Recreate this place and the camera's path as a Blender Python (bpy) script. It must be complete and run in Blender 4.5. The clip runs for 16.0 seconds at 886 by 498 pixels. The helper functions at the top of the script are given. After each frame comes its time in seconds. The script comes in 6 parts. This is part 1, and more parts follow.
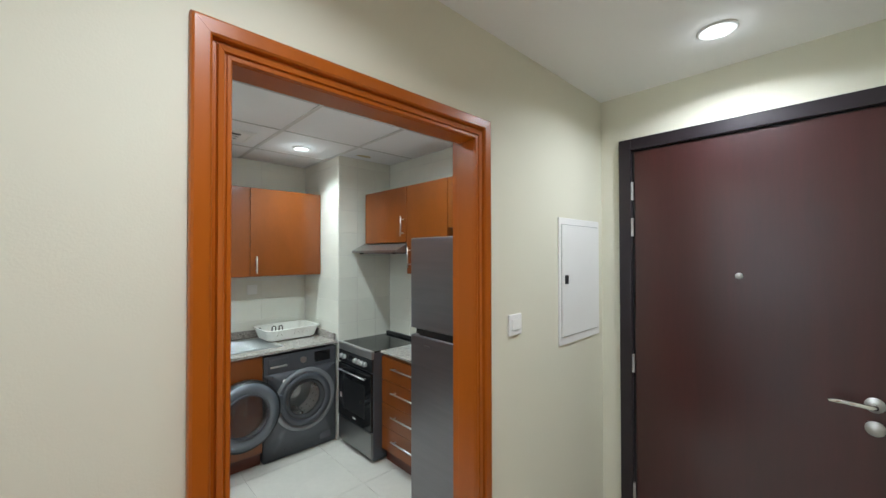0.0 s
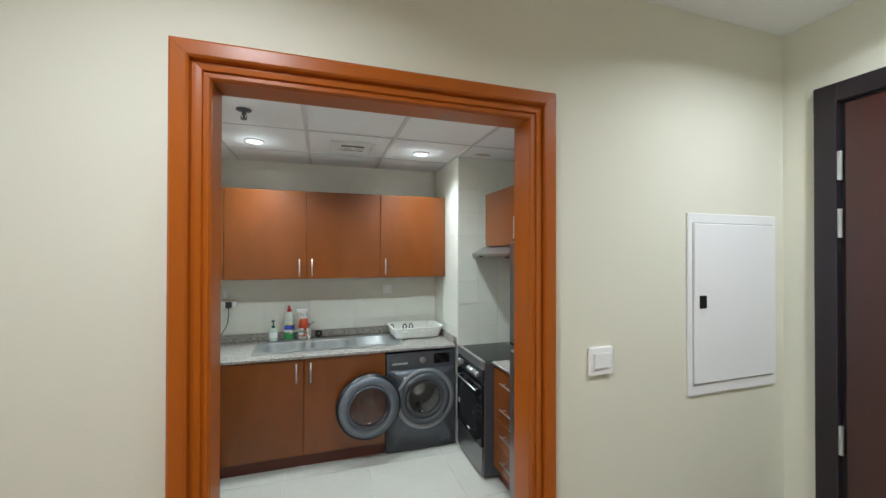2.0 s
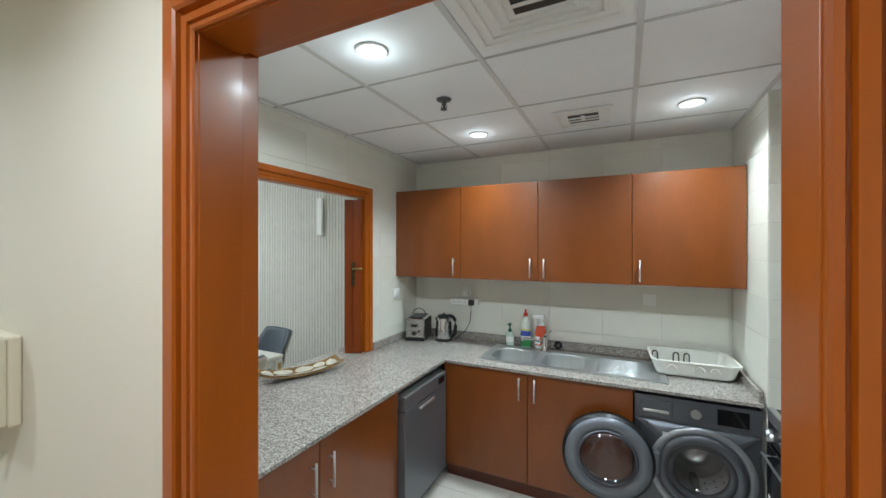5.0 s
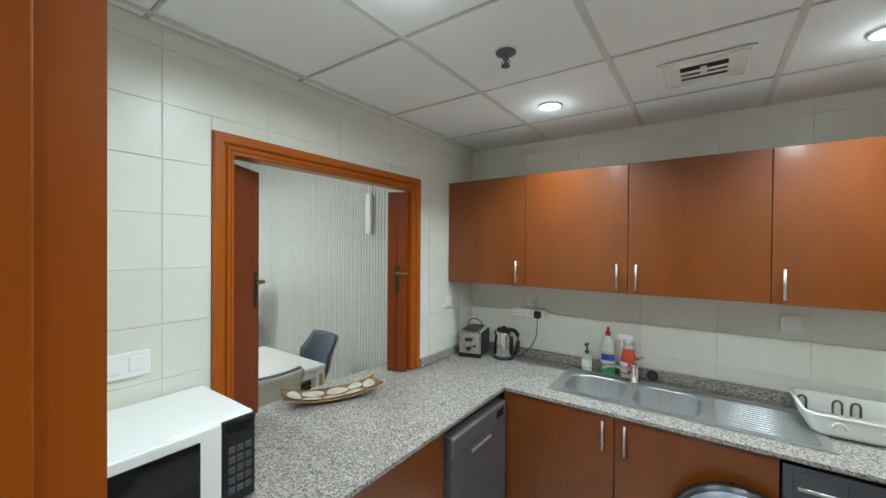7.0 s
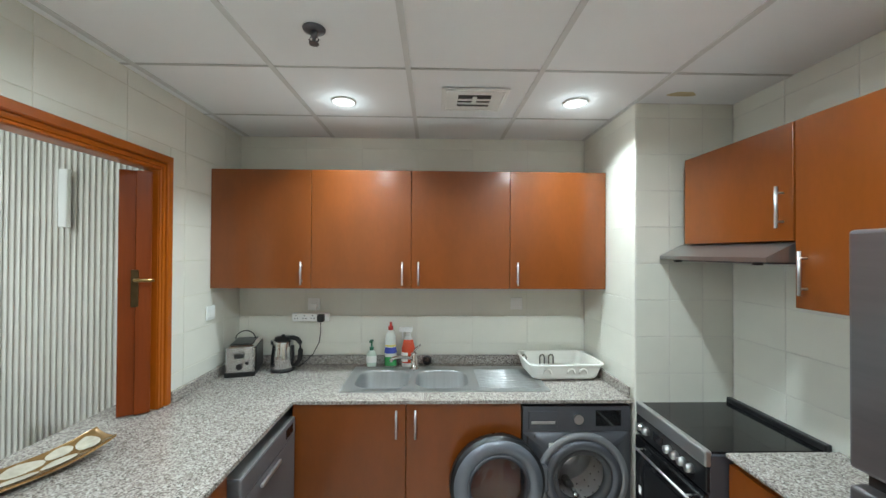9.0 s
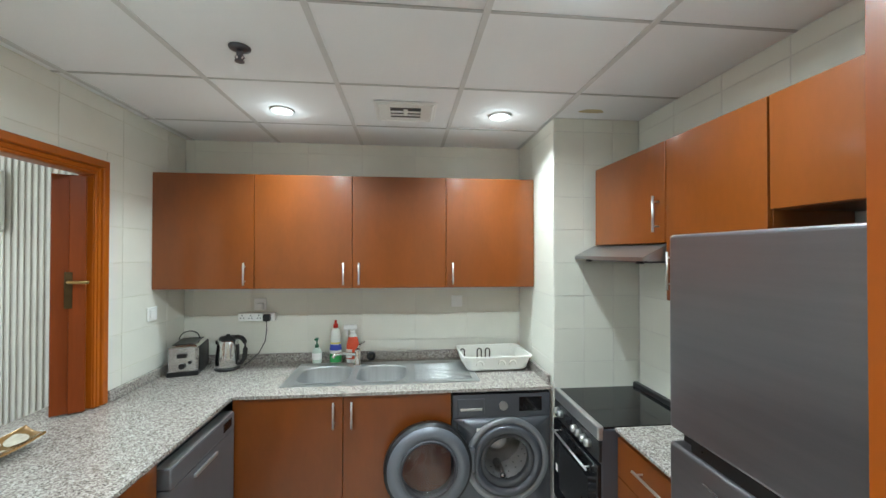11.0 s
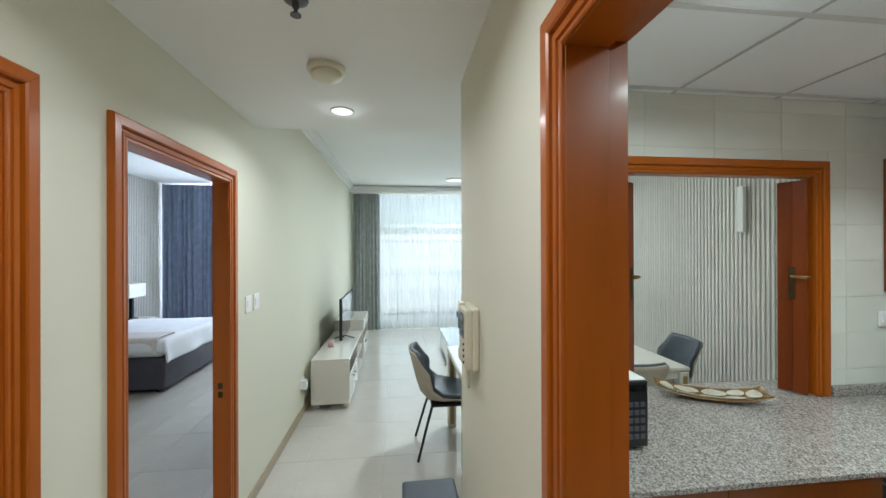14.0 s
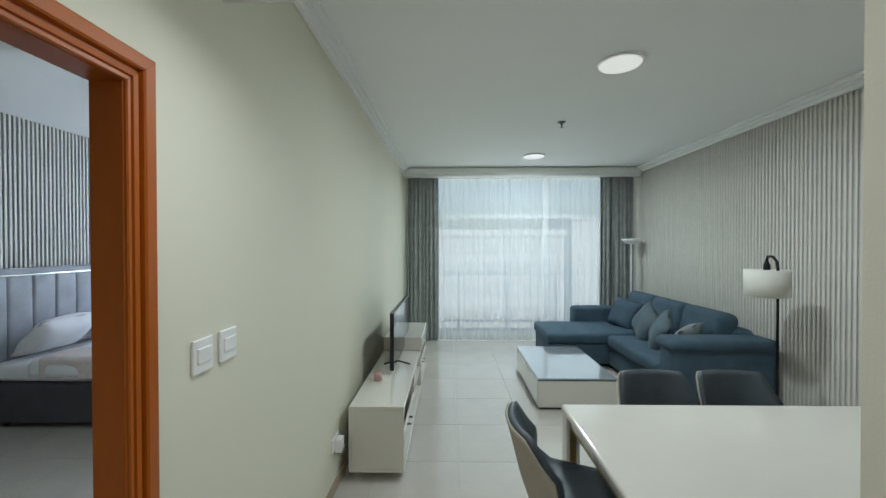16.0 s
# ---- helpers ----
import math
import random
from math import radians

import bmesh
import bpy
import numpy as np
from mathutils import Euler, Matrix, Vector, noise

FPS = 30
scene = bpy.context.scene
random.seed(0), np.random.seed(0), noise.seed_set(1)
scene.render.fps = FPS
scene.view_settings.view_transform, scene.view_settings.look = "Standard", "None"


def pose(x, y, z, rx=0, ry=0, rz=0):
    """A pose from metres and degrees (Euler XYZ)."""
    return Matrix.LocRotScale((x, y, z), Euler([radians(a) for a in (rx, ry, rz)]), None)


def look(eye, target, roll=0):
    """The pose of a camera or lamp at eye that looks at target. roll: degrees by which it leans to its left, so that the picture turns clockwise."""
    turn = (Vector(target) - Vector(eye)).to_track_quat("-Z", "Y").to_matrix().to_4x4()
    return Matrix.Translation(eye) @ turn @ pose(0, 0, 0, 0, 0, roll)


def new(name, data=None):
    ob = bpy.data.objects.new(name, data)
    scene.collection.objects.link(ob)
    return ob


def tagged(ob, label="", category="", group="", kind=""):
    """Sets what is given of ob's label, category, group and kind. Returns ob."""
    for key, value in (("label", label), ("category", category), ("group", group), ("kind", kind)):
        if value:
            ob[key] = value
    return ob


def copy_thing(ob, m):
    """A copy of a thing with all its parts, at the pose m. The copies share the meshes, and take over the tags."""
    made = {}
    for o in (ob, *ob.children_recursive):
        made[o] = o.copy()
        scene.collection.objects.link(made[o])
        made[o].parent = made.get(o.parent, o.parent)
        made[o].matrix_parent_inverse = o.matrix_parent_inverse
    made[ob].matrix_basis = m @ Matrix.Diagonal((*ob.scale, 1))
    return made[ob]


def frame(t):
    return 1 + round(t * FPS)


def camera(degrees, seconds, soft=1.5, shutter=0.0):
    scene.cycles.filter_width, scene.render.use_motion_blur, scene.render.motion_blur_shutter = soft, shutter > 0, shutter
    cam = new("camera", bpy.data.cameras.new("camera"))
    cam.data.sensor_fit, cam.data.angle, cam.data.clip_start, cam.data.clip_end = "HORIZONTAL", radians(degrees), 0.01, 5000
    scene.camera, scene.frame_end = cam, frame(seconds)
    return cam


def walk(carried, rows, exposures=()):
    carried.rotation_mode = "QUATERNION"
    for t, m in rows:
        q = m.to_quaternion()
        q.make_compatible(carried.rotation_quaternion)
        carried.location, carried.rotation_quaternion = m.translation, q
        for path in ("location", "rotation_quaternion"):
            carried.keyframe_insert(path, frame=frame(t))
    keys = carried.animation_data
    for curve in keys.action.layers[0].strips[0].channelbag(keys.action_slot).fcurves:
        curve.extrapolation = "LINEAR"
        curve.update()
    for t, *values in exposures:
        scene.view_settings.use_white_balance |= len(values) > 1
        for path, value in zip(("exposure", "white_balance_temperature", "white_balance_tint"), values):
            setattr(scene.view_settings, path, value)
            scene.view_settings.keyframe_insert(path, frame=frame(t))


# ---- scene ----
cam = camera(99.4, 16.0)
# seconds, eye x, y, z, yaw, pitch, roll
ROWS = [
    (0.00, 0.020, -0.058, 1.620, -43.44, 0.72, -0.10),
    (0.50, 0.155, -0.066, 1.629, -34.98, 0.69, 0.10),
    (1.00, 0.313, -0.111, 1.646, -28.23, 0.60, 0.00),
    (1.50, 0.428, -0.129, 1.658, -22.62, 0.46, -0.10),
    (2.00, 0.509, -0.089, 1.664, -17.73, 0.40, 0.10),
    (2.50, 0.597, 0.003, 1.669, -12.54, 0.34, 0.10),
    (3.00, 0.681, 0.093, 1.669, -6.32, 0.23, 0.20),
    (3.50, 0.782, 0.159, 1.670, 0.92, 0.20, 0.10),
    (4.00, 0.882, 0.219, 1.677, 9.32, 0.20, 0.20),
    (4.50, 0.930, 0.330, 1.660, 17.76, 0.38, 0.20),
    (5.00, 0.953, 0.489, 1.673, 25.76, -0.03, 0.00),
    (5.20, 0.953, 0.559, 1.685, 28.26, -0.23, 0.10),
    (5.72, 0.941, 0.723, 1.688, 34.84, -0.26, 0.18),
    (6.25, 0.881, 0.845, 1.691, 38.16, -0.30, 0.25),
    (6.78, 0.794, 0.919, 1.694, 37.22, -0.34, 0.33),
    (7.30, 0.696, 0.939, 1.697, 31.03, -0.37, 0.40),
    (7.50, 0.672, 0.942, 1.690, 28.2, -0.15, 0.40),
    (8.00, 0.567, 0.927, 1.677, 18.82, 0.17, 0.40),
    (8.50, 0.543, 0.927, 1.683, 9.00, 0.11, 0.40),
    (9.00, 0.515, 0.936, 1.661, -1.49, 0.52, 0.30),
    (9.20, 0.510, 0.937, 1.656, -5.34, 0.69, 0.30),
    (9.77, 0.526, 0.918, 1.660, -13.65, 0.64, 0.22),
    (10.35, 0.608, 0.857, 1.663, -14.50, 0.60, 0.15),
    (10.93, 0.722, 0.776, 1.667, -7.06, 0.56, 0.08),
    (11.50, 0.836, 0.694, 1.671, 9.47, 0.52, 0.00),
    (12.00, 0.926, 0.629, 1.684, 28.04, 0.23, -0.10),
    (12.50, 1.024, 0.608, 1.677, 43.95, 0.32, -0.30),
    (13.00, 1.072, 0.604, 1.676, 59.20, 0.52, -0.10),
    (13.50, 1.056, 0.608, 1.679, 73.23, 0.11, -0.20),
    (14.00, 0.937, 0.594, 1.676, 83.19, 0.06, -0.20),
    (14.50, 0.687, 0.539, 1.682, 89.14, -0.17, -0.30),
    (15.00, 0.344, 0.510, 1.666, 91.00, -0.26, -0.20),
    (15.50, -0.052, 0.466, 1.670, 91.12, -0.46, -0.20),
    (16.00, -0.467, 0.408, 1.670, 91.03, -0.57, -0.10),
]
# seconds, stops, white balance in kelvin, tint
EXPOSURES = [(0.0, 1.27, 6500, 10), (2.0, 1.32, 6500, 10), (3.5, 1.24, 6500, 10), (4.5, 1.36, 6450, 11), (7.5, 1.34, 6450, 10), (8.0, 1.40, 6500, 10), (9.0, 1.54, 6500, 10), (11.5, 1.64, 6500, 10), (12.0, 1.52, 6500, 10),
             (13.0, 1.17, 6400, 9), (14.0, 1.06, 6550, 8), (14.5, 1.0, 6700, 6), (15.2, 0.62, 6750, 5), (16.0, 0.52, 6600, 8)]
walk(cam, [(t, pose(x, y, z, 90 + pitch, -roll, yaw)) for t, x, y, z, yaw, pitch, roll in ROWS], EXPOSURES)

# ---- light ----
world = bpy.data.worlds.new("sky")
scene.world = world
world.use_nodes = True
wn = world.node_tree
sky = wn.nodes.new("ShaderNodeTexSky")
sky.sky_type, sky.sun_disc = "NISHITA", False
sky.sun_elevation, sky.sun_rotation = radians(45), radians(60)
sky.dust_density, sky.air_density, sky.altitude = 5.0, 1.0, 0
wn.links.new(sky.outputs[0], wn.nodes["Background"].inputs[0])
wn.nodes["Background"].inputs[1].default_value = 0.10
sun = bpy.data.lights.new("sun", "SUN")
sun.energy, sun.angle, sun.color = 2.6, radians(0.6), (1, 0.95, 0.88)
new("sun", sun).matrix_world = look((8.66, 5, 10), (0, 0, 0))

def downlight_lamp(x, y, z, watts, size=0.11, color=(0.92, 1.0, 1.02), spread=154):
    l = bpy.data.lights.new("downlight_lamp", "AREA")
    l.shape, l.size, l.energy, l.color = "DISK", size, watts, color
    l.spread = radians(spread)
    new("downlight_lamp", l).matrix_world = pose(x, y, z)

def diffuser_glow(x, y, z, watts, color):
    """A point lamp added below a downlight, for sideways diffuser light that brightens the ceiling."""
    l = bpy.data.lights.new("diffuser_glow", "POINT")
    l.shadow_soft_size, l.energy, l.color = 0.03, watts, color
    new("diffuser_glow", l).matrix_world = pose(x, y, z)

HALL_Z, KIT_Z, LIV_Z = 2.517, 2.485, 2.98
# The middle hall spot is an added, unseen lamp that brightens the walls.
HALL_SPOTS = [(1.85, 0.27), (0.25, 0.27), (-1.39, 0.26)]
KIT_SPOTS = [(0.02, 3.0), (1.29, 2.97), (0.02, 1.75), (1.29, 1.75)]
LIV_SPOTS = [(-3.19, 1.63), (-5.99, 1.64)]
def window_lamp(y0, y1, z0, z1, watts, color):
    """The sky's light in a window's opening."""
    l = bpy.data.lights.new("window_sky", "AREA")
    l.shape, l.size, l.size_y, l.energy, l.color = "RECTANGLE", y1 - y0, z1 - z0, watts, color
    new("window_sky", l).matrix_world = look((-7.36, (y0 + y1) / 2, (z0 + z1) / 2), (0, (y0 + y1) / 2, (z0 + z1) / 2))
window_lamp(-0.1, 3.4, 0.4, 2.9, 22, (0.78, 0.92, 1.0))
window_lamp(-3.7, -0.7, 0.3, 2.85, 150, (0.66, 0.77, 1.0))
for x, y in HALL_SPOTS:
    downlight_lamp(x, y, HALL_Z - 0.012, 4.0, color=(0.92, 1.0, 1.10), spread=152)
    diffuser_glow(x, y, HALL_Z - 0.06, 0.12, (0.90, 1.0, 1.10))
for x, y in KIT_SPOTS:
    downlight_lamp(x, y, KIT_Z - 0.012, 3.6 if y > 2 else 5.6, color=(0.83, 1.0, 1.05), spread=124 if y > 2 else 166)
    diffuser_glow(x, y, KIT_Z - 0.08, 0.22 if y > 2 else 0.3, (0.83, 1.0, 1.05))
for x, y in LIV_SPOTS:
    downlight_lamp(x, y, LIV_Z - 0.03, 21.0, 0.2, (0.84, 0.97, 1.04), 172)
# ---- materials ----
def mat(name, color, rough=0.6, metal=0.0, var=0.06, scale=8.0, bump=0.0, bscale=60.0, grain=0.0, coat=0.0, spec=0.5, stretch=(1, 1, 1), darker=None, emit=0.0):
    m = bpy.data.materials.new(name)
    m.use_nodes = True
    n, k = m.node_tree.nodes, m.node_tree.links
    b = n["Principled BSDF"]
    b.inputs["Roughness"].default_value, b.inputs["Metallic"].default_value = rough, metal
    b.inputs["Coat Weight"].default_value, b.inputs["Specular IOR Level"].default_value = coat, spec
    b.inputs["Coat Roughness"].default_value = 0.12
    tc, mp = n.new("ShaderNodeTexCoord"), n.new("ShaderNodeMapping")
    mp.inputs["Scale"].default_value = stretch
    k.new(tc.outputs["Object"], mp.inputs["Vector"])
    big, fine = n.new("ShaderNodeTexNoise"), n.new("ShaderNodeTexNoise")
    big.inputs["Scale"].default_value, fine.inputs["Scale"].default_value = scale, bscale
    big.inputs["Detail"].default_value, fine.inputs["Detail"].default_value = 4, 5
    for x in (big, fine):
        k.new(mp.outputs[0], x.inputs["Vector"])
    mix1 = n.new("ShaderNodeMixRGB")
    d = darker or tuple(c * (1 - 2 * var) for c in color)
    mix1.inputs[1].default_value, mix1.inputs[2].default_value = (*d, 1), (*color, 1)
    ramp = n.new("ShaderNodeMapRange")
    ramp.inputs[1].default_value, ramp.inputs[2].default_value = 0.3, 0.65
    k.new(big.outputs[0], ramp.inputs[0])
    k.new(ramp.outputs[0], mix1.inputs[0])
    out = mix1.outputs[0]
    if grain:
        mix2 = n.new("ShaderNodeMixRGB")
        mix2.blend_type, mix2.inputs[0].default_value = "MULTIPLY", grain
        k.new(out, mix2.inputs[1])
        k.new(fine.outputs[0], mix2.inputs[2])
        out = mix2.outputs[0]
    k.new(out, b.inputs["Base Color"])
    rr = n.new("ShaderNodeMapRange")
    rr.inputs[3].default_value, rr.inputs[4].default_value = max(rough - 0.06, 0.02), min(rough + 0.06, 1)
    k.new(big.outputs[0], rr.inputs[0])
    k.new(rr.outputs[0], b.inputs["Roughness"])
    if bump:
        bp = n.new("ShaderNodeBump")
        bp.inputs["Strength"].default_value, bp.inputs["Distance"].default_value = bump, 0.01
        k.new(fine.outputs[0], bp.inputs["Height"])
        k.new(bp.outputs[0], b.inputs["Normal"])
    if emit:
        b.inputs["Emission Color"].default_value, b.inputs["Emission Strength"].default_value = (*color, 1), emit
    return m

def glassy(name, color=(0.9, 0.95, 0.95), rough=0.0, clear=0.9):
    m = bpy.data.materials.new(name)
    m.use_nodes = True
    n, k = m.node_tree.nodes, m.node_tree.links
    t, g, x = n.new("ShaderNodeBsdfTransparent"), n.new("ShaderNodeBsdfGlossy"), n.new("ShaderNodeMixShader")
    t.inputs[0].default_value = (*color, 1)
    g.inputs["Roughness"].default_value = rough
    x.inputs[0].default_value = 1 - clear
    k.new(t.outputs[0], x.inputs[1])
    k.new(g.outputs[0], x.inputs[2])
    k.new(x.outputs[0], n["Material Output"].inputs[0])
    return m

M_WALL = mat("wall_paint", (0.735, 0.718, 0.590), 0.75, var=0.012, scale=1.2, bump=0.06, bscale=220)
M_WHITE = mat("ceiling_paint", (0.86, 0.86, 0.84), 0.85, var=0.01, scale=1.5, bump=0.05, bscale=150)
M_KTILE = mat("wall_tile_glaze", (0.775, 0.765, 0.685), 0.36, var=0.02, scale=5)
M_GROUT = mat("grout", (0.72, 0.70, 0.645), 0.9, var=0.05, scale=20)
M_FLOOR = mat("floor_tile_polished", (0.575, 0.54, 0.485), 0.16, var=0.03, scale=3, grain=0.08, bscale=30)
M_WOOD = mat("door_wood", (0.43, 0.100, 0.005), 0.34, var=0.05, scale=3, bump=0.01, bscale=22, grain=0.1, coat=0.08, spec=0.4, stretch=(4, 4, 0.5))
M_CAB = mat("cabinet_veneer", (0.22, 0.053, 0.005), 0.34, var=0.07, scale=4, bump=0.02, bscale=26, grain=0.16, coat=0.3, spec=0.5, stretch=(2.2, 2.2, 0.8))
M_DARKWOOD = mat("entry_door_veneer", (0.05, 0.005, 0.005), 0.4, var=0.15, scale=2, grain=0.3, bscale=20, coat=0.75, spec=0.5, stretch=(6, 6, 0.5))
M_DARKWOOD.node_tree.nodes["Principled BSDF"].inputs["Coat Roughness"].default_value = 0.2
M_BLACKWOOD = mat("entry_frame_wood", (0.018, 0.012, 0.016), 0.35, var=0.1)
M_STEEL = mat("brushed_steel", (0.66, 0.66, 0.66), 0.4, 1.0, var=0.04, scale=4, bscale=120, grain=0.12, stretch=(1, 1, 20))
M_GREYMETAL = mat("grey_appliance_paint", (0.11, 0.115, 0.132), 0.36, 0.5, var=0.04, scale=3)
M_BLACK = mat("black_plastic", (0.012, 0.012, 0.013), 0.3, var=0.1)
M_PLASTIC = mat("white_plastic", (0.85, 0.85, 0.83), 0.35, var=0.01)
M_CREAM = mat("cream_plastic", (0.72, 0.68, 0.52), 0.4, var=0.02)
M_LAMP = mat("lamp_glow", (1.0, 1.0, 0.99), 0.5, emit=0.3, var=0)
M_SLATW = mat("slat_light", (0.82, 0.80, 0.74), 0.55, var=0.08, scale=3, stretch=(8, 8, 0.5), grain=0.15, bscale=30)
M_SLATD = mat("slat_gap", (0.61, 0.565, 0.52), 0.8, var=0.1)
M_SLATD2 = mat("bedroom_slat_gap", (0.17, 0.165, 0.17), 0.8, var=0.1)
M_SOFA = mat("sofa_velvet", (0.055, 0.10, 0.14), 0.85, var=0.15, scale=6, bump=0.15, bscale=300)
M_LACQ = mat("white_lacquer", (0.70, 0.67, 0.60), 0.12, var=0.01, coat=0.5)
M_CURT = mat("curtain_grey", (0.33, 0.35, 0.34), 0.9, var=0.1, bump=0.1, bscale=250)

# ---- mesh helpers ----
def box(bm, x0, x1, y0, y1, z0, z1, bevel=0.0, seg=1):
    v = bmesh.ops.create_cube(bm, size=1.0, matrix=Matrix.Translation(((x0 + x1) / 2, (y0 + y1) / 2, (z0 + z1) / 2)) @ Matrix.Diagonal((abs(x1 - x0), abs(y1 - y0), abs(z1 - z0), 1)))["verts"]
    if bevel:
        es = list({e for q in v for e in q.link_edges})
        bmesh.ops.bevel(bm, geom=es, offset=bevel, segments=seg, profile=0.5, affect="EDGES")

def cyl(bm, p, q, r, r2=None, n=16, caps=True):
    p, q = Vector(p), Vector(q)
    m = Matrix.Translation((p + q) / 2) @ (q - p).to_track_quat("Z", "Y").to_matrix().to_4x4()
    return bmesh.ops.create_cone(bm, cap_ends=caps, segments=n, radius1=r, radius2=r if r2 is None else r2, depth=(q - p).length, matrix=m)["verts"]

def link(name, bm, material, parent=None, smooth=False):
    me = bpy.data.meshes.new(name)
    bm.to_mesh(me)
    bm.free()
    if smooth:
        me.shade_smooth()
    me.materials.append(material)
    ob = new(name, me)
    ob.parent = parent
    return ob

def part(name, bm, material, parent, label="", smooth=False):
    return tagged(link(name, bm, material, parent, smooth), label)

def thing(name, label, category, group="", loc=(0, 0, 0), rz=0.0):
    ob = new(name)
    ob.empty_display_size = 0.1
    ob.matrix_world = pose(*loc, 0, 0, rz)
    return tagged(ob, label, category, group)

def pbox(name, material, parent, dims, bevel=0.002, label="", seg=1):
    bm = bmesh.new()
    box(bm, *dims, bevel=bevel, seg=seg)
    return part(name, bm, material, parent, label)

def structure(name, bm, material, label, category="structure"):
    return tagged(link(name, bm, material), label, category, kind="structure")

def wall(name, axis, a0, a1, c0, c1, z0, z1, holes, material, label):
    """A wall along axis from a0 to a1, c0 to c1 thick, with holes (h0, h1, bottom, top)."""
    bm = bmesh.new()
    def slab(u0, u1, w0, w1):
        if u1 - u0 > 1e-4 and w1 - w0 > 1e-4:
            if axis == "x":
                box(bm, u0, u1, c0, c1, w0, w1)
            else:
                box(bm, c0, c1, u0, u1, w0, w1)
    last = a0
    for h0, h1, b, t in sorted(holes):
        slab(last, h0, z0, z1)
        slab(h0, h1, z0, b)
        slab(h0, h1, t, z1)
        last = h1
    slab(last, a1, z0, z1)
    return structure(name, bm, material, label, "wall")

ARCHITRAVE = ((0.002, 0), (0.002, 0.010), (0.005, 0.013), (0.012, 0.013), (0.014, 0.009), (0.017, 0.009), (0.019, 0.015), (0.031, 0.017), (0.034, 0.007), (0.041, 0.007), (0.044, 0.019), (0.049, 0.023), (0.078, 0.023), (0.083, 0.020), (0.085, 0.014), (0.085, 0))

def casing(name, axis, h0, h1, top, face, out, depth, material, label, w=0.085, bottom=0.0, back=0.022):
    """Door frame round an opening: mitred moulded architrave on the face (out = +-1 away from the wall) and the lining through the wall."""
    t = thing(name, label, "door frame")
    t["kind"] = "structure"
    def at(a, f, z):
        return (a, f, z) if axis == "x" else (f, a, z)
    def member(f, o, profile, start, end):
        """One architrave length; start and end give (along, z) of a profile point by its distance from the opening."""
        bm = bmesh.new()
        g = [bm.verts.new(at(start(u)[0], f + o * d, start(u)[1])) for u, d in profile]
        h = [bm.verts.new(at(end(u)[0], f + o * d, end(u)[1])) for u, d in profile]
        n = len(profile)
        for j in range(n):
            bm.faces.new((g[j], g[(j + 1) % n], h[(j + 1) % n], h[j]))
        bm.faces.new(g[::-1])
        bm.faces.new(h)
        bmesh.ops.recalc_face_normals(bm, faces=bm.faces)
        part("architrave", bm, material, t)
    def piece(n, u0, u1, f0, f1, z0, z1, bev=0.004):
        d = (u0, u1, min(f0, f1), max(f0, f1), z0, z1) if axis == "x" else (min(f0, f1), max(f0, f1), u0, u1, z0, z1)
        pbox(n, material, t, d, bev, seg=2)
    plain = ((0.028, 0), (0.028, back), (w, back), (w, 0))
    for f, o, profile in ((face, out, ARCHITRAVE), (face - out * depth, -out, plain)):
        member(f, o, profile, lambda u: (h0 - u, bottom), lambda u: (h0 - u, top + u - 0.0004))
        member(f, o, profile, lambda u: (h1 + u, bottom), lambda u: (h1 + u, top + u - 0.0004))
        member(f, o, profile, lambda u: (h0 - u + 0.0004, top + u), lambda u: (h1 + u - 0.0004, top + u))
    p, q = face + out * 0.004, face - out * (depth + 0.004)
    piece("lining", h0 - 0.02, h0, p, q, bottom, top, 0.002)
    piece("lining", h1, h1 + 0.02, p, q, bottom, top, 0.002)
    piece("lining", h0 - 0.02, h1 + 0.02, p, q, top, top + 0.02, 0.002)
    return t

# ---- structure ----
WN, WS = 0.912, -0.378          # hall faces of the north and south walls
KX0, KX1, KY0, KY1 = -0.870, 2.17, 0.992, 3.661
WINX, SLY = -7.05, 3.60
ENT = 2.235
bm = bmesh.new(); box(bm, -7.4, 2.5, -4.2, 3.9, -0.2, -0.004)
structure("floor", bm, M_GROUT, "grey cement bed under the floor tiles", "floor")
KO = (0.262, 1.10, 2.062)      # kitchen doorway: x0, x1, top
wall("wall_north", "x", -0.935, ENT, WN, KY0, 0, 3.1, [(KO[0] - 0.02, KO[1] + 0.02, 0, KO[2] + 0.02)], M_WALL, "cream painted hall wall with the kitchen doorway")
casing("door_frame_1", "x", *KO, WN, -1, KY0 - WN, M_WOOD, "varnished reddish wooden door frame round the kitchen doorway", back=0.06)
BO = (-1.355, -0.535, 2.065)
OD = (-0.108, 0.70, 2.065)
wall("wall_south", "x", -7.4, ENT, WS - 0.075, WS, 0, 3.1, [(BO[0] - 0.02, BO[1] + 0.02, 0, BO[2] + 0.02), (OD[0] - 0.02, OD[1] + 0.02, 0, OD[2] + 0.02)], M_WALL, "cream painted wall along hall and living room")
casing("door_frame_2", "x", *BO, WS, 1, 0.075, M_WOOD, "varnished reddish wooden door frame round the open bedroom doorway")
casing("door_frame_3", "x", *OD, WS, 1, 0.075, M_WOOD, "varnished reddish wooden door frame round a closed door")
PO = (1.712, 2.857, 2.066)
wall("wall_kitchen_west", "y", KY0, 3.9, -0.935, KX0, 0, 3.1, [(PO[0] - 0.02, PO[1] + 0.02, 0.86, PO[2] + 0.02)], M_WALL, "wall between kitchen and living room with a serving hatch")
casing("hatch_frame", "y", *PO, KX0, 1, 0.065, M_WOOD, "varnished reddish wooden frame round the serving hatch", bottom=0.868)
wall("wall_kitchen_north", "x", -0.935, 2.4, KY1, 3.9, 0, 3.1, [], M_GROUT, "tiled kitchen back wall")
